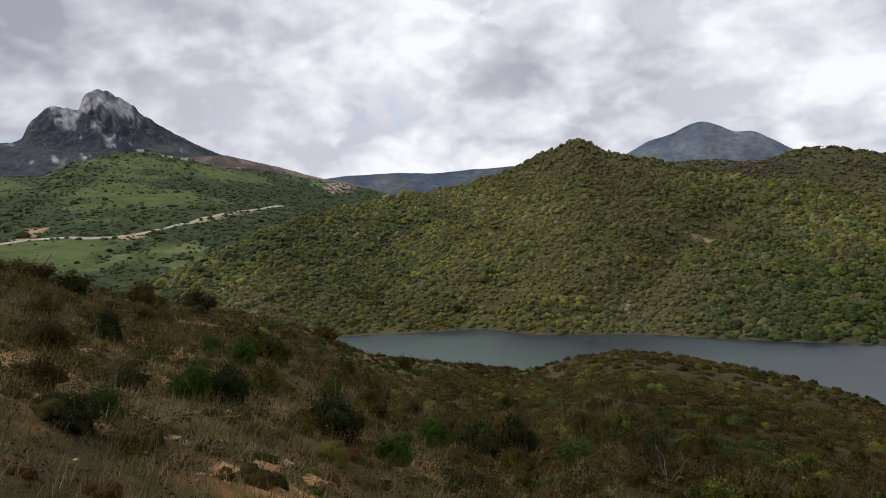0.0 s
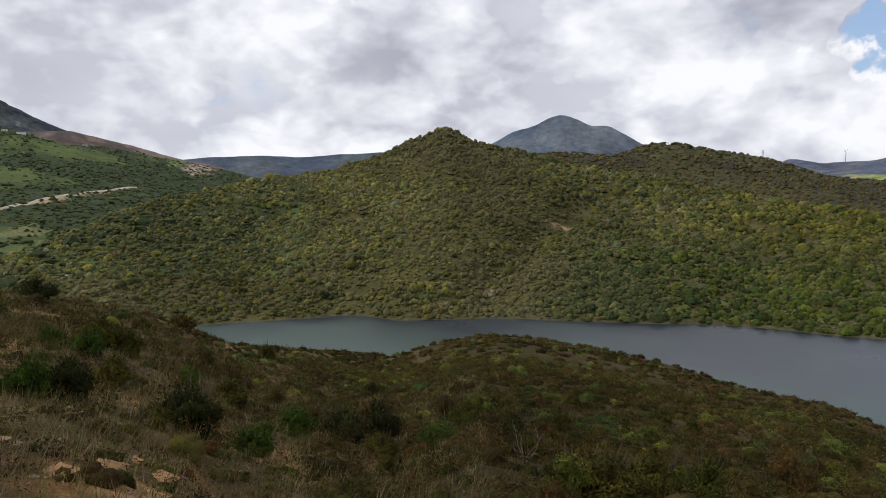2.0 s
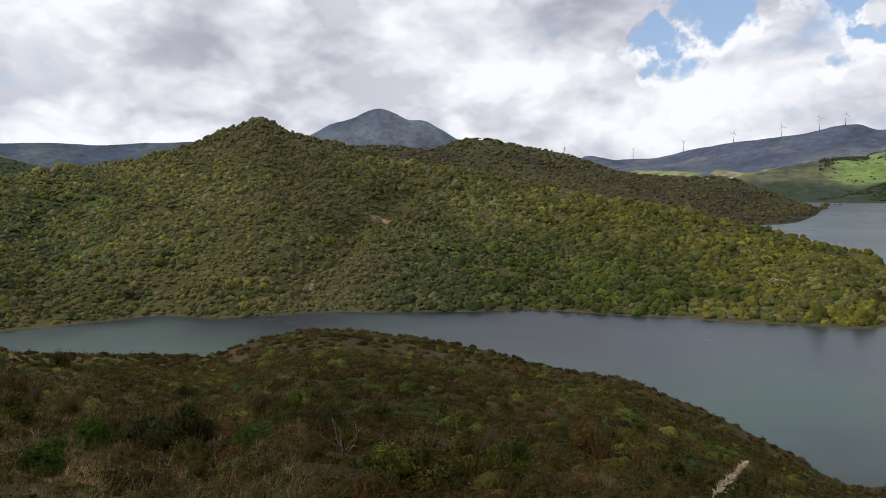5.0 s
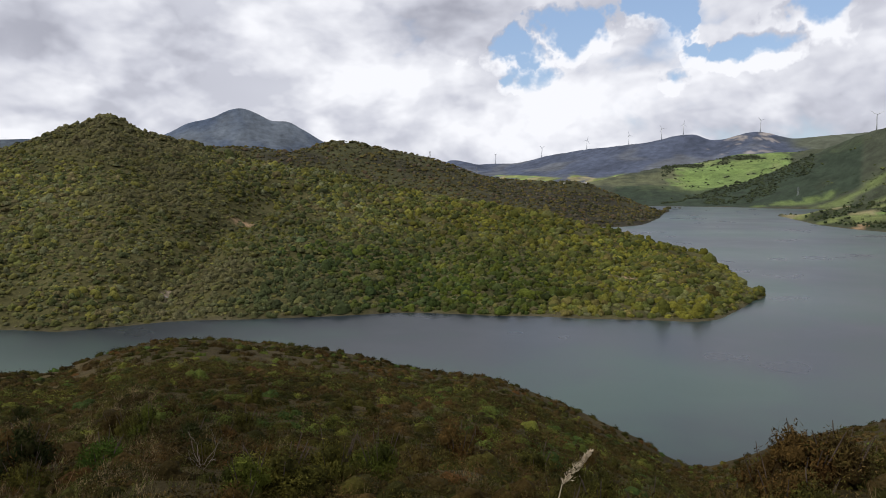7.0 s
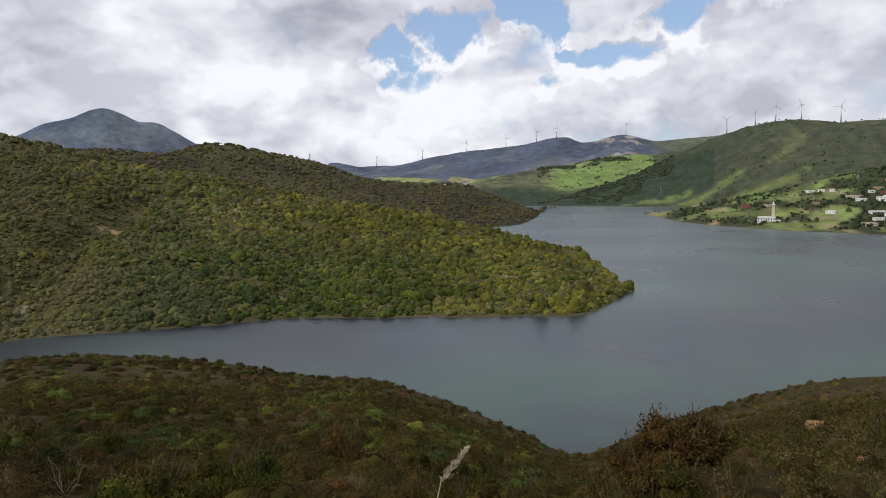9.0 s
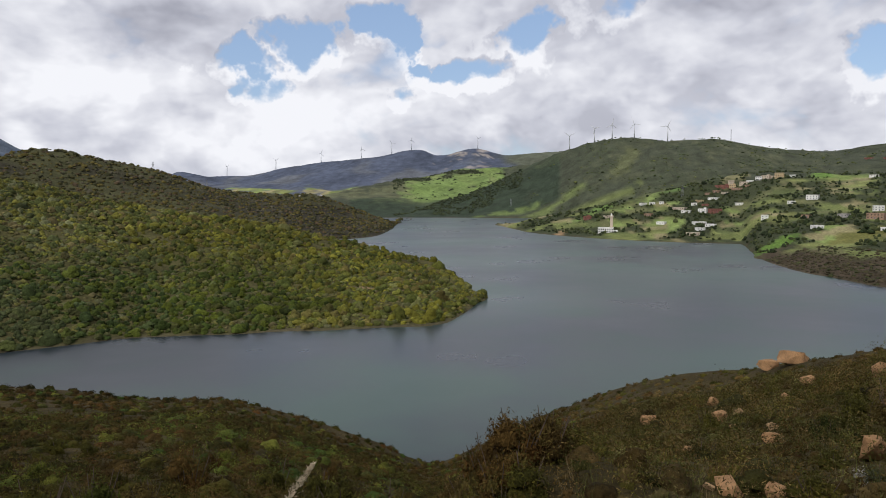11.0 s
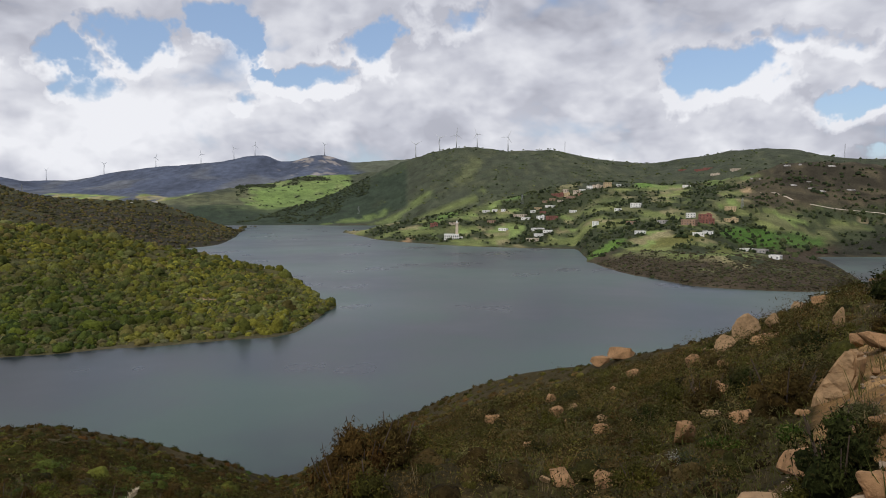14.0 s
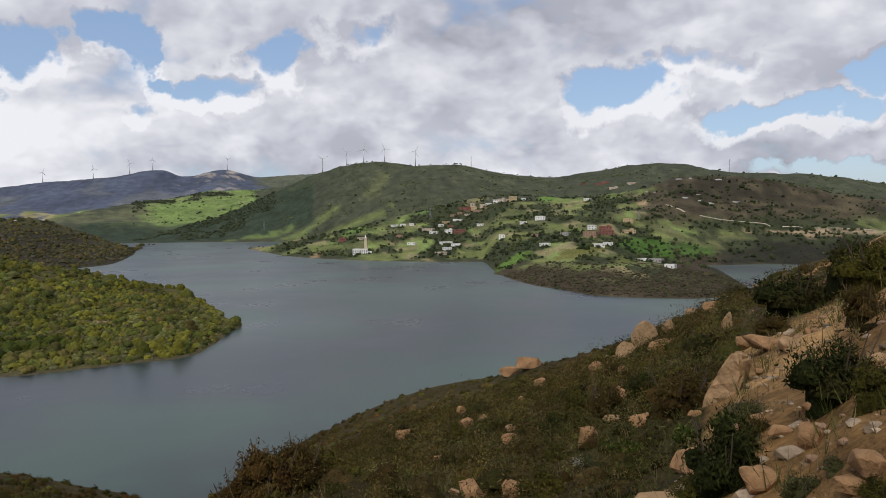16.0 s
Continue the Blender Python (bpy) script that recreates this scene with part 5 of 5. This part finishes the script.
def strip(name, label, line, width, mat, lift=0.25):
    """A track laid over the ground along (bearing, distance) nodes."""
    fd = curve(line)
    az = np.arange(line[0][0], line[-1][0], 0.06)
    x, y = fd(az) * np.sin(np.radians(az)), fd(az) * np.cos(np.radians(az))
    tx, ty = np.gradient(x), np.gradient(y)
    n = np.hypot(tx, ty)
    nx, ny = -ty / n, tx / n
    half = width / 2 * (1 + 0.25 * rough(x, y, 30, 2, 120))
    rows = []
    for s in (-1, -0.33, 0.33, 1):
        px, py = x + nx * half * s, y + ny * half * s
        rows.append(np.column_stack([px, py, land(px, py) + lift - (1.2 if abs(s) == 1 else 0)]))
    v = np.vstack(rows)
    me = raw_mesh(name, v, grid_faces(4, len(az)), mat)
    return tagged(new(name, me), label, "road", kind="structure")


strip("road_valley", "pale dirt road along the foot of the hills",
      [(-36, 860), (-32.3, 880), (-30.2, 905), (-28.8, 899), (-26.6, 869), (-24.4, 876), (-22.8, 905), (-21.2, 942), (-19.6, 993), (-17.9, 1040), (-15.4, 1112), (-12.7, 1232)], 8.5, TRACK, 1.3)
strip("track_hillside", "dirt track across the knoll above the bay", [(94.2, 1250), (97, 1210), (100, 1190), (104, 1185), (110, 1190)], 4.0, TRACK, 0.4)


def boulder_mesh(name, seed, sub=2, flat=0.75):
    """A broken block of stone: a hull of a few corners, its faces roughened."""
    rng = np.random.default_rng(seed)
    bm = bmesh.new()
    for _ in range(15):
        p = rng.uniform(-1, 1, 3)
        p /= (np.abs(p) ** 3.2).sum() ** (1 / 3.2)
        bm.verts.new(p * 0.5 * rng.uniform(0.82, 1.0))
    hull = bmesh.ops.convex_hull(bm, input=bm.verts)
    bmesh.ops.delete(bm, geom=list({v for v in hull["geom_unused"] + hull["geom_interior"] if isinstance(v, bmesh.types.BMVert)}), context="VERTS")
    bmesh.ops.bevel(bm, geom=bm.edges[:], offset=0.03, segments=1, affect="EDGES")
    bmesh.ops.triangulate(bm, faces=bm.faces)
    bmesh.ops.subdivide_edges(bm, edges=[e for e in bm.edges if e.calc_length() > 0.12], cuts=1, use_grid_fill=True)
    bmesh.ops.triangulate(bm, faces=bm.faces)
    off = Vector(rng.uniform(0, 50, 3))
    for v in bm.verts:
        v.co *= 1 + 0.1 * noise.fractal(v.co * 3.0 + off, 0.8, 2.1, 3) + 0.04 * noise.noise(v.co * 11 + off)
        v.co.z *= flat
    me = bpy.data.meshes.new(name)
    bm.to_mesh(me)
    bm.free()
    return me


ROCKS = []
for k in range(7):
    me_ = boulder_mesh("boulder", 40 + k, 3, 0.6 + 0.08 * (k % 4))
    me_.materials.append(ROCK if k % 3 else PALEROCK)
    ROCKS.append(me_)
rng_r = random.Random(8)


def slab_rock(bearing, dist, wide, tall):
    """A tall split slab of sandstone that leans out of the bank: a ragged outline, bevelled and roughened."""
    x, y = at(bearing, dist)
    bm = bmesh.new()
    outline = [(-0.5, -0.35), (-0.42, 0.02), (-0.22, 0.32), (0.02, 0.6), (0.2, 0.78), (0.38, 0.8), (0.5, 0.7), (0.46, 0.4), (0.4, 0.1), (0.46, -0.35)]
    face = bm.faces.new([bm.verts.new((u * wide, -0.16 * wide, v * tall)) for u, v in outline])
    out = bmesh.ops.extrude_face_region(bm, geom=[face])
    bmesh.ops.translate(bm, verts=[v for v in out["geom"] if isinstance(v, bmesh.types.BMVert)], vec=(0.05, 0.42 * wide, -0.03))
    bmesh.ops.recalc_face_normals(bm, faces=bm.faces)
    bmesh.ops.bevel(bm, geom=bm.edges[:], offset=0.035, segments=2, affect="EDGES")
    bmesh.ops.triangulate(bm, faces=bm.faces)
    for _ in range(2):
        bmesh.ops.subdivide_edges(bm, edges=[e for e in bm.edges if e.calc_length() > 0.09], cuts=1)
        bmesh.ops.triangulate(bm, faces=bm.faces)
    for v in bm.verts:
        v.co += Vector((0.6, 1.0, 0.5)) * (0.05 * noise.fractal(v.co * 4.0, 0.8, 2.1, 4))
    me = bpy.data.meshes.new("boulder")
    bm.to_mesh(me)
    bm.free()
    me.materials.append(PALEROCK)
    ob = new("boulder", me)
    ob.matrix_basis = pose(x, y, ground_z(x, y), 0, 0, -bearing - 8)
    return tagged(ob, "tall pale sandstone slab leaning out of an earth bank", "boulder", "boulders on the slope")


def boulder(bearing, dist, wide, tall=None, k=None, sink=0.3, turn=None, tilt=None, roll=None):
    x, y = at(bearing, dist)
    k = rng_r.randrange(len(ROCKS)) if k is None else k
    me = ROCKS[k]
    tall = wide * rng_r.uniform(0.7, 0.95) if tall is None else tall
    ob = new("boulder", me)
    t = rng_r.uniform(0, 360) if turn is None else turn
    lean = rng_r.uniform(-15, 15) if tilt is None else tilt
    ob.matrix_basis = pose(x, y, ground_z(x, y) + tall * (0.42 - sink), lean, rng_r.uniform(-12, 12) if roll is None else roll, t) @ Matrix.Diagonal((wide, wide * rng_r.uniform(0.75, 1.0), tall / 0.75, 1))
    words = ("large " if wide > 0.9 else "small " if wide < 0.4 else "") + ("orange-brown sandstone" if k % 3 else "pale weathered")
    return tagged(ob, f"{words} boulder half buried in the scrub slope", "boulder", "boulders on the slope")


for b_, d_, w_, t_ in BOULDERS:
    boulder(b_, d_, w_ * 1.15, t_ * 1.35, None, 0.16)
slab_rock(100.4, 10.4, 0.54, 0.84)
for _ in range(70):
    b_ = rng_r.uniform(80, 112)
    boulder(b_, rng_r.uniform(6, min(46, float(brow_d(b_)))), rng_r.uniform(0.1, 0.3))
for b_, d_, w_ in ((-15.5, 7.6, 0.5), (-18.5, 7.0, 0.42), (-11.6, 8.1, 0.46), (-13.4, 8.6, 0.22), (-17.0, 8.0, 0.18), (-22.5, 27, 0.6), (-31, 27, 0.6), (-27.5, 14, 0.3), (-8.2, 50, 0.7)):
    boulder(b_, d_, w_, w_ * 0.22, 1 + 3 * rng_r.randrange(2), 0.3)


def outcrop(bearing, dist, wide, tall, turn):
    x, y = at(bearing, dist)
    me = boulder_mesh("rock_outcrop", int(abs(bearing) * 10), 2, 0.5)
    me.materials.append(FARROCK)
    ob = new("rock_outcrop", me)
    ob.matrix_basis = pose(x, y, ground_z(x, y), 0, 0, -bearing + turn) @ Matrix.Diagonal((wide, wide * 0.45, tall * 2, 1))
    tagged(ob, "pale bare rock outcrop on the hillside", "rock", "outcrops")


for row in ((96.37, 1292, 15, 5, -20), (97.39, 1328, 13, 4, -30), (98.01, 1270, 26, 5, -25), (97.6, 1283, 16, 4, -25), (100.0, 1284, 18, 4, -20), (95.95, 1404, 15, 5, 10),
            (96.8, 1408, 8, 4, 0), (98.8, 1400, 14, 4, 0), (93.6, 1380, 10, 5, 60), (94.2, 1360, 9, 4, 40), (47.6, 1448, 14, 5, 0), (38.6, 1430, 9, 4, 0), (-18.2, 442, 3.0, 2.2, 0),
            (14.5, 402, 2.2, 1.2, 0), (46.0, 1440, 8, 4, 0)):
    outcrop(*row)


# ---- single shrubs ----
def crown_mesh(name, seed, tones, count=3000, leaf=0.04, lobes=12, upright=0.0):
    """A bush about 1 m wide and 0.65 m tall: many leafy lobes down to the ground."""
    rng = np.random.default_rng(seed)
    b = Batch()
    d = rng.normal(size=(lobes, 3))
    d[:, 2] = np.abs(d[:, 2]) * 0.9
    d /= np.linalg.norm(d, axis=1)[:, None]
    pos = d * rgb(0.33, 0.33, 0.34) * rng.uniform(0.55, 1.0, (lobes, 1)) + rgb(0, 0, 0.06)
    pos[0] = (0, 0, 0.26)
    size = rng.uniform(0.13, 0.23, lobes)
    tone = pick(rng, np.array(tones), lobes)
    # inner shade painted into the crown: tones lighten from core to outer leaves
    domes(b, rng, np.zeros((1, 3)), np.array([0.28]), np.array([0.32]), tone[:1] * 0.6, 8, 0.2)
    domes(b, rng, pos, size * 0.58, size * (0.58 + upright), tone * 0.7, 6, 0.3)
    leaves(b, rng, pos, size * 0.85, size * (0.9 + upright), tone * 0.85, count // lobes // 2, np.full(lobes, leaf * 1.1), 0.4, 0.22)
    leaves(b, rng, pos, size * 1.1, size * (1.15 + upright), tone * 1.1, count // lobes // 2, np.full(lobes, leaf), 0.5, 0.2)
    return b.mesh(name, HEATH_LEAF, True)


def stems_mesh(name, seed, count=9):
    rng = random.Random(seed)
    rows = []
    for _ in range(count):
        a, l = rng.uniform(0, 6.28), rng.uniform(0.3, 0.6)
        tip = (math.cos(a) * l * 0.65, math.sin(a) * l * 0.65, l)
        rows.append(((math.cos(a) * 0.04, math.sin(a) * 0.04, -0.1), tip, 0.014, 0.005))
    bm = rods(rows, 4)
    me = bpy.data.meshes.new(name)
    bm.to_mesh(me)
    bm.free()
    me.materials.append(STEM)
    return me


KINDS = {
    "green": ("bright green leafy shrub on the dry slope", [(0.05, 0.085, 0.012), (0.036, 0.064, 0.011), (0.06, 0.092, 0.014)], 0.05, 0.0),
    "dark": ("dark green dense shrub on the dry slope", [(0.024, 0.03, 0.008), (0.032, 0.038, 0.01), (0.038, 0.036, 0.011)], 0.045, 0.05),
    "olive": ("olive-green rounded shrub on the slope", [(0.066, 0.062, 0.012), (0.085, 0.076, 0.014), (0.05, 0.048, 0.011)], 0.045, 0.0),
    "brown": ("brown heath bush with dry twigs", [(0.07, 0.046, 0.014), (0.052, 0.036, 0.011), (0.078, 0.058, 0.017)], 0.042, 0.1),
    "rust": ("rust-brown heath bush on the slope", [(0.092, 0.05, 0.015), (0.074, 0.045, 0.013), (0.068, 0.054, 0.015)], 0.042, 0.1),
    "grey": ("grey-green low herb tuft on bare earth", [(0.085, 0.085, 0.033), (0.065, 0.066, 0.024), (0.1, 0.095, 0.04)], 0.05, 0.0),
    "blossom": ("grey-green shrub dotted with small white flowers", [(0.34, 0.33, 0.3), (0.055, 0.06, 0.028), (0.08, 0.085, 0.045), (0.05, 0.055, 0.03)], 0.035, 0.0),
    "lime": ("yellow-green euphorbia shrub in the heath", [(0.088, 0.1, 0.016), (0.07, 0.084, 0.014), (0.05, 0.058, 0.012)], 0.05, 0.0),
}
CROWNS = {}
for i_, (k_, (label_, tones_, leaf_, up_)) in enumerate(KINDS.items()):
    CROWNS[k_] = [(crown_mesh("crown", 200 + 10 * i_ + j_, tones_, 2000, leaf_ * 1.0, 13 + 3 * j_, up_), stems_mesh("trunk", 300 + 10 * i_ + j_)) for j_ in range(2)]
rng_s = random.Random(21)


def shrub(kind, bearing, dist, wide, tall=None):
    x, y = at(bearing, dist)
    tall = wide * rng_s.uniform(0.75, 1.0) if tall is None else tall
    ob = thing("shrub", KINDS[kind][0], "shrub", "shrubs on the near slope")
    crown, stems = CROWNS[kind][rng_s.randrange(2)]
    ob.matrix_basis = pose(x, y, ground_z(x, y) - 0.04, 0, 0, rng_s.uniform(0, 360)) @ Matrix.Diagonal((wide / 0.95, wide / 0.95, tall / 0.62, 1))
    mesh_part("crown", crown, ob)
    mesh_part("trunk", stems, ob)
    return ob


SHRUBS = []
SHRUBS += [
    ("dark", -17.87, 11.8, 1), ("green", -17.3, 12.2, 0.6), ("dark", -9.62, 11.7, 1.15), ("brown", -8.6, 12, 0.9),
    ("rust", 4.4, 17, 2, 1.3), ("dark", 2.4, 15.9, 1.5, 1.1), ("green", -1.28, 15.3, 1.05, 0.9), ("green", 10.34, 16.2, 1.2, 0.8),
    ("dark", -28.63, 7.3, 0.58), ("dark", -25.98, 16.3, 0.8), ("dark", -28.31, 28, 1.7, 1.1), ("brown", -30.8, 27, 2, 1),
    ("dark", -19.55, 37, 2.2, 1.4), ("olive", -6.31, 17.8, 1.2), ("olive", -15.97, 18, 1.1), ("dark", -24.71, 11.3, 0.65),
    ("lime", 13.32, 19.3, 0.75, 0.9), ("brown", -23.6, 32, 1.6, 1.2), ("olive", -3.6, 49, 1.6), ("brown", -9.9, 46, 2.2, 1.5),
    ("lime", 12.77, 18.4, 0.7), ("green", 10.2, 15.6, 1), ("lime", 21, 11.2, 1), ("olive", 23.6, 11.7, 1.6, 1)]
SHRUBS += [
    ("rust", 37.99, 17, 1.4, 1.2), ("brown", 35, 15.5, 1), ("rust", 65, 10.2, 1.2, 1), ("rust", 62.6, 10.6, 1, 0.85),
    ("brown", 67.4, 10.4, 1.1, 0.9), ("rust", 64, 9.2, 0.9, 0.75), ("brown", 60.8, 11.4, 0.9, 0.6), ("olive", 66, 8.9, 0.8, 0.6),
    ("olive", 69.2, 11.6, 1, 0.7), ("olive", 28, 12.4, 1.2), ("lime", 31.6, 14, 1.1), ("dark", 5.1, 16.6, 1.5),
    ("olive", 17.7, 13.6, 0.7), ("lime", 40.5, 22, 1), ("olive", 44.5, 18, 1.2), 
    ("olive", 50, 14, 1.1, 1), ("brown", 54, 11, 1, 1.1),
    ("olive", 47.2, 9.5, 0.8, 0.9), ("dark", 102.11, 4.8, 0.58, 0.58), ("dark", 108.38, 5.8, 0.7, 0.62), ("olive", 110.87, 5, 0.34, 0.36)]
SHRUBS += [
    ("dark", 104.58, 17.5, 1.9, 1.31), ("brown", 97.29, 10.8, 1.17, 0.8), ("olive", 87.42, 8.7, 0.64, 0.42), ("blossom", 90.81, 9.6, 0.48, 0.33),
    ("green", 93.53, 9.7, 0.65, 0.32), ("brown", 103.48, 14.8, 0.87, 0.47), ("brown", 109.53, 8.8, 0.6, 0.5), ("grey", 107.27, 4.2, 0.24, 0.16),
    ("grey", 109.15, 4.2, 0.17, 0.11), ("grey", 102.64, 7, 0.45, 0.22), ("olive", 100.64, 4.9, 0.48, 0.2), ("green", 101.91, 6.9, 0.41, 0.18),
    ("dark", 94.11, 15.3, 0.92, 0.7), ("olive", 88.09, 10.9, 0.55, 0.33), ("green", 98.07, 9.1, 0.45, 0.25), ("dark", 98.96, 17.8, 1.45, 0.77),
    ("olive", 111.82, 3.8, 0.2, 0.14), ("brown", 103.38, 6.1, 0.29, 0.19), ("grey", 95.71, 10.3, 0.34, 0.22), ("dark", 108.3, 17, 1.5, 1.2),
    ("olive", 110, 10.5, 1, 0.8), ("brown", 91.73, 27, 1.2, 0.7)]
for row in SHRUBS:
    shrub(*row)
for _ in range(95):
    b_ = rng_s.uniform(-36, 92)
    far_ = min(34.0, float(brow_d(b_)))
    d_ = rng_s.uniform(8.5, far_)
    kinds = ["dark", "olive", "brown", "brown", "olive", "green"] if b_ < 8 else ["olive", "brown", "dark", "rust", "lime", "olive", "brown"]
    shrub(rng_s.choice(kinds), b_, d_, rng_s.uniform(0.4, 1.0))


def grass_plume():
    x, y = at(48.4, 4.2)
    z = ground_z(x, y)
    ob = thing("grass_plume", "tall dry grass stalk with a pale feathery seed head", "grass", "", x, y, z, -48.7)
    top = EYE - 1.79 - z
    part("stalk", rods([((-0.1, 0, 0), (-0.06, 0, top * 0.7), 0.006, 0.004), ((-0.06, 0, top * 0.7), (0.03, 0, top), 0.004, 0.003)], 6), STRAW, ob)
    rng = np.random.default_rng(77)
    b = Batch()
    n = 420
    t = rng.uniform(0, 1, n)
    base = np.column_stack([0.03 + 0.16 * t, 0 * t, top + 0.21 * t])
    wide = 0.020 * np.sin(math.pi * np.clip(t * 0.9 + 0.1, 0, 1)) + 0.003
    d = rng.normal(size=(n, 3)) * rgb(1, 1, 0.4) + rgb(0.8, 0, 1.1)
    d /= np.linalg.norm(d, axis=1)[:, None]
    p = base + rng.normal(size=(n, 3)) * wide[:, None] * 0.5
    side = np.cross(d, rng.normal(size=(n, 3)))
    side /= np.linalg.norm(side, axis=1)[:, None]
    L = rng.uniform(0.015, 0.035, n)[:, None]
    q = np.stack([p - side * 0.0022, p + d * L * 0.5 - side * 0.001, p + d * L, p + d * L * 0.4 + side * 0.0025], 1)
    b.add(q, np.arange(n * 4).reshape(n, 4), np.broadcast_to(rgb(0.5, 0.42, 0.3) * rng.uniform(0.7, 1.2, (n, 1, 1)), q.shape))
    mesh_part("seed_head", b.mesh("seed_head", LEAF), ob, "pale feathery seed head")


grass_plume()


def dead_bush(bearing, dist, size, seed):
    x, y = at(bearing, dist)
    ob = thing("dead_bush", "leafless pale grey branching twigs of a dead bush", "dead bush", "", x, y, ground_z(x, y) - 0.03, 0)
    rng = random.Random(seed)
    for _ in range(7):
        rows = []
        p, d = Vector((0, 0, 0)), Vector((rng.uniform(-1, 1), rng.uniform(-1, 1), rng.uniform(0.7, 1.5))).normalized()
        r = 0.012 * size
        for k in range(5):
            q = p + d * size * 0.24
            rows.append((p, q, r, r * 0.75))
            if k > 0:
                e = (d + Vector((rng.uniform(-1, 1), rng.uniform(-1, 1), rng.uniform(-0.2, 0.8)))).normalized()
                rows.append((p, p + e * size * 0.22, r * 0.7, r * 0.3))
            p, r = q, r * 0.72
            d = (d + Vector((rng.uniform(-0.5, 0.5), rng.uniform(-0.5, 0.5), rng.uniform(-0.15, 0.3)))).normalized()
        part("branch", rods(rows, 5), TWIG, ob)


dead_bush(17.6, 13.0, 0.7, 4)
dead_bush(-13.5, 10.2, 0.35, 5)
dead_bush(-15.0, 9.6, 0.3, 6)
dead_bush(2.6, 20.5, 0.6, 7)
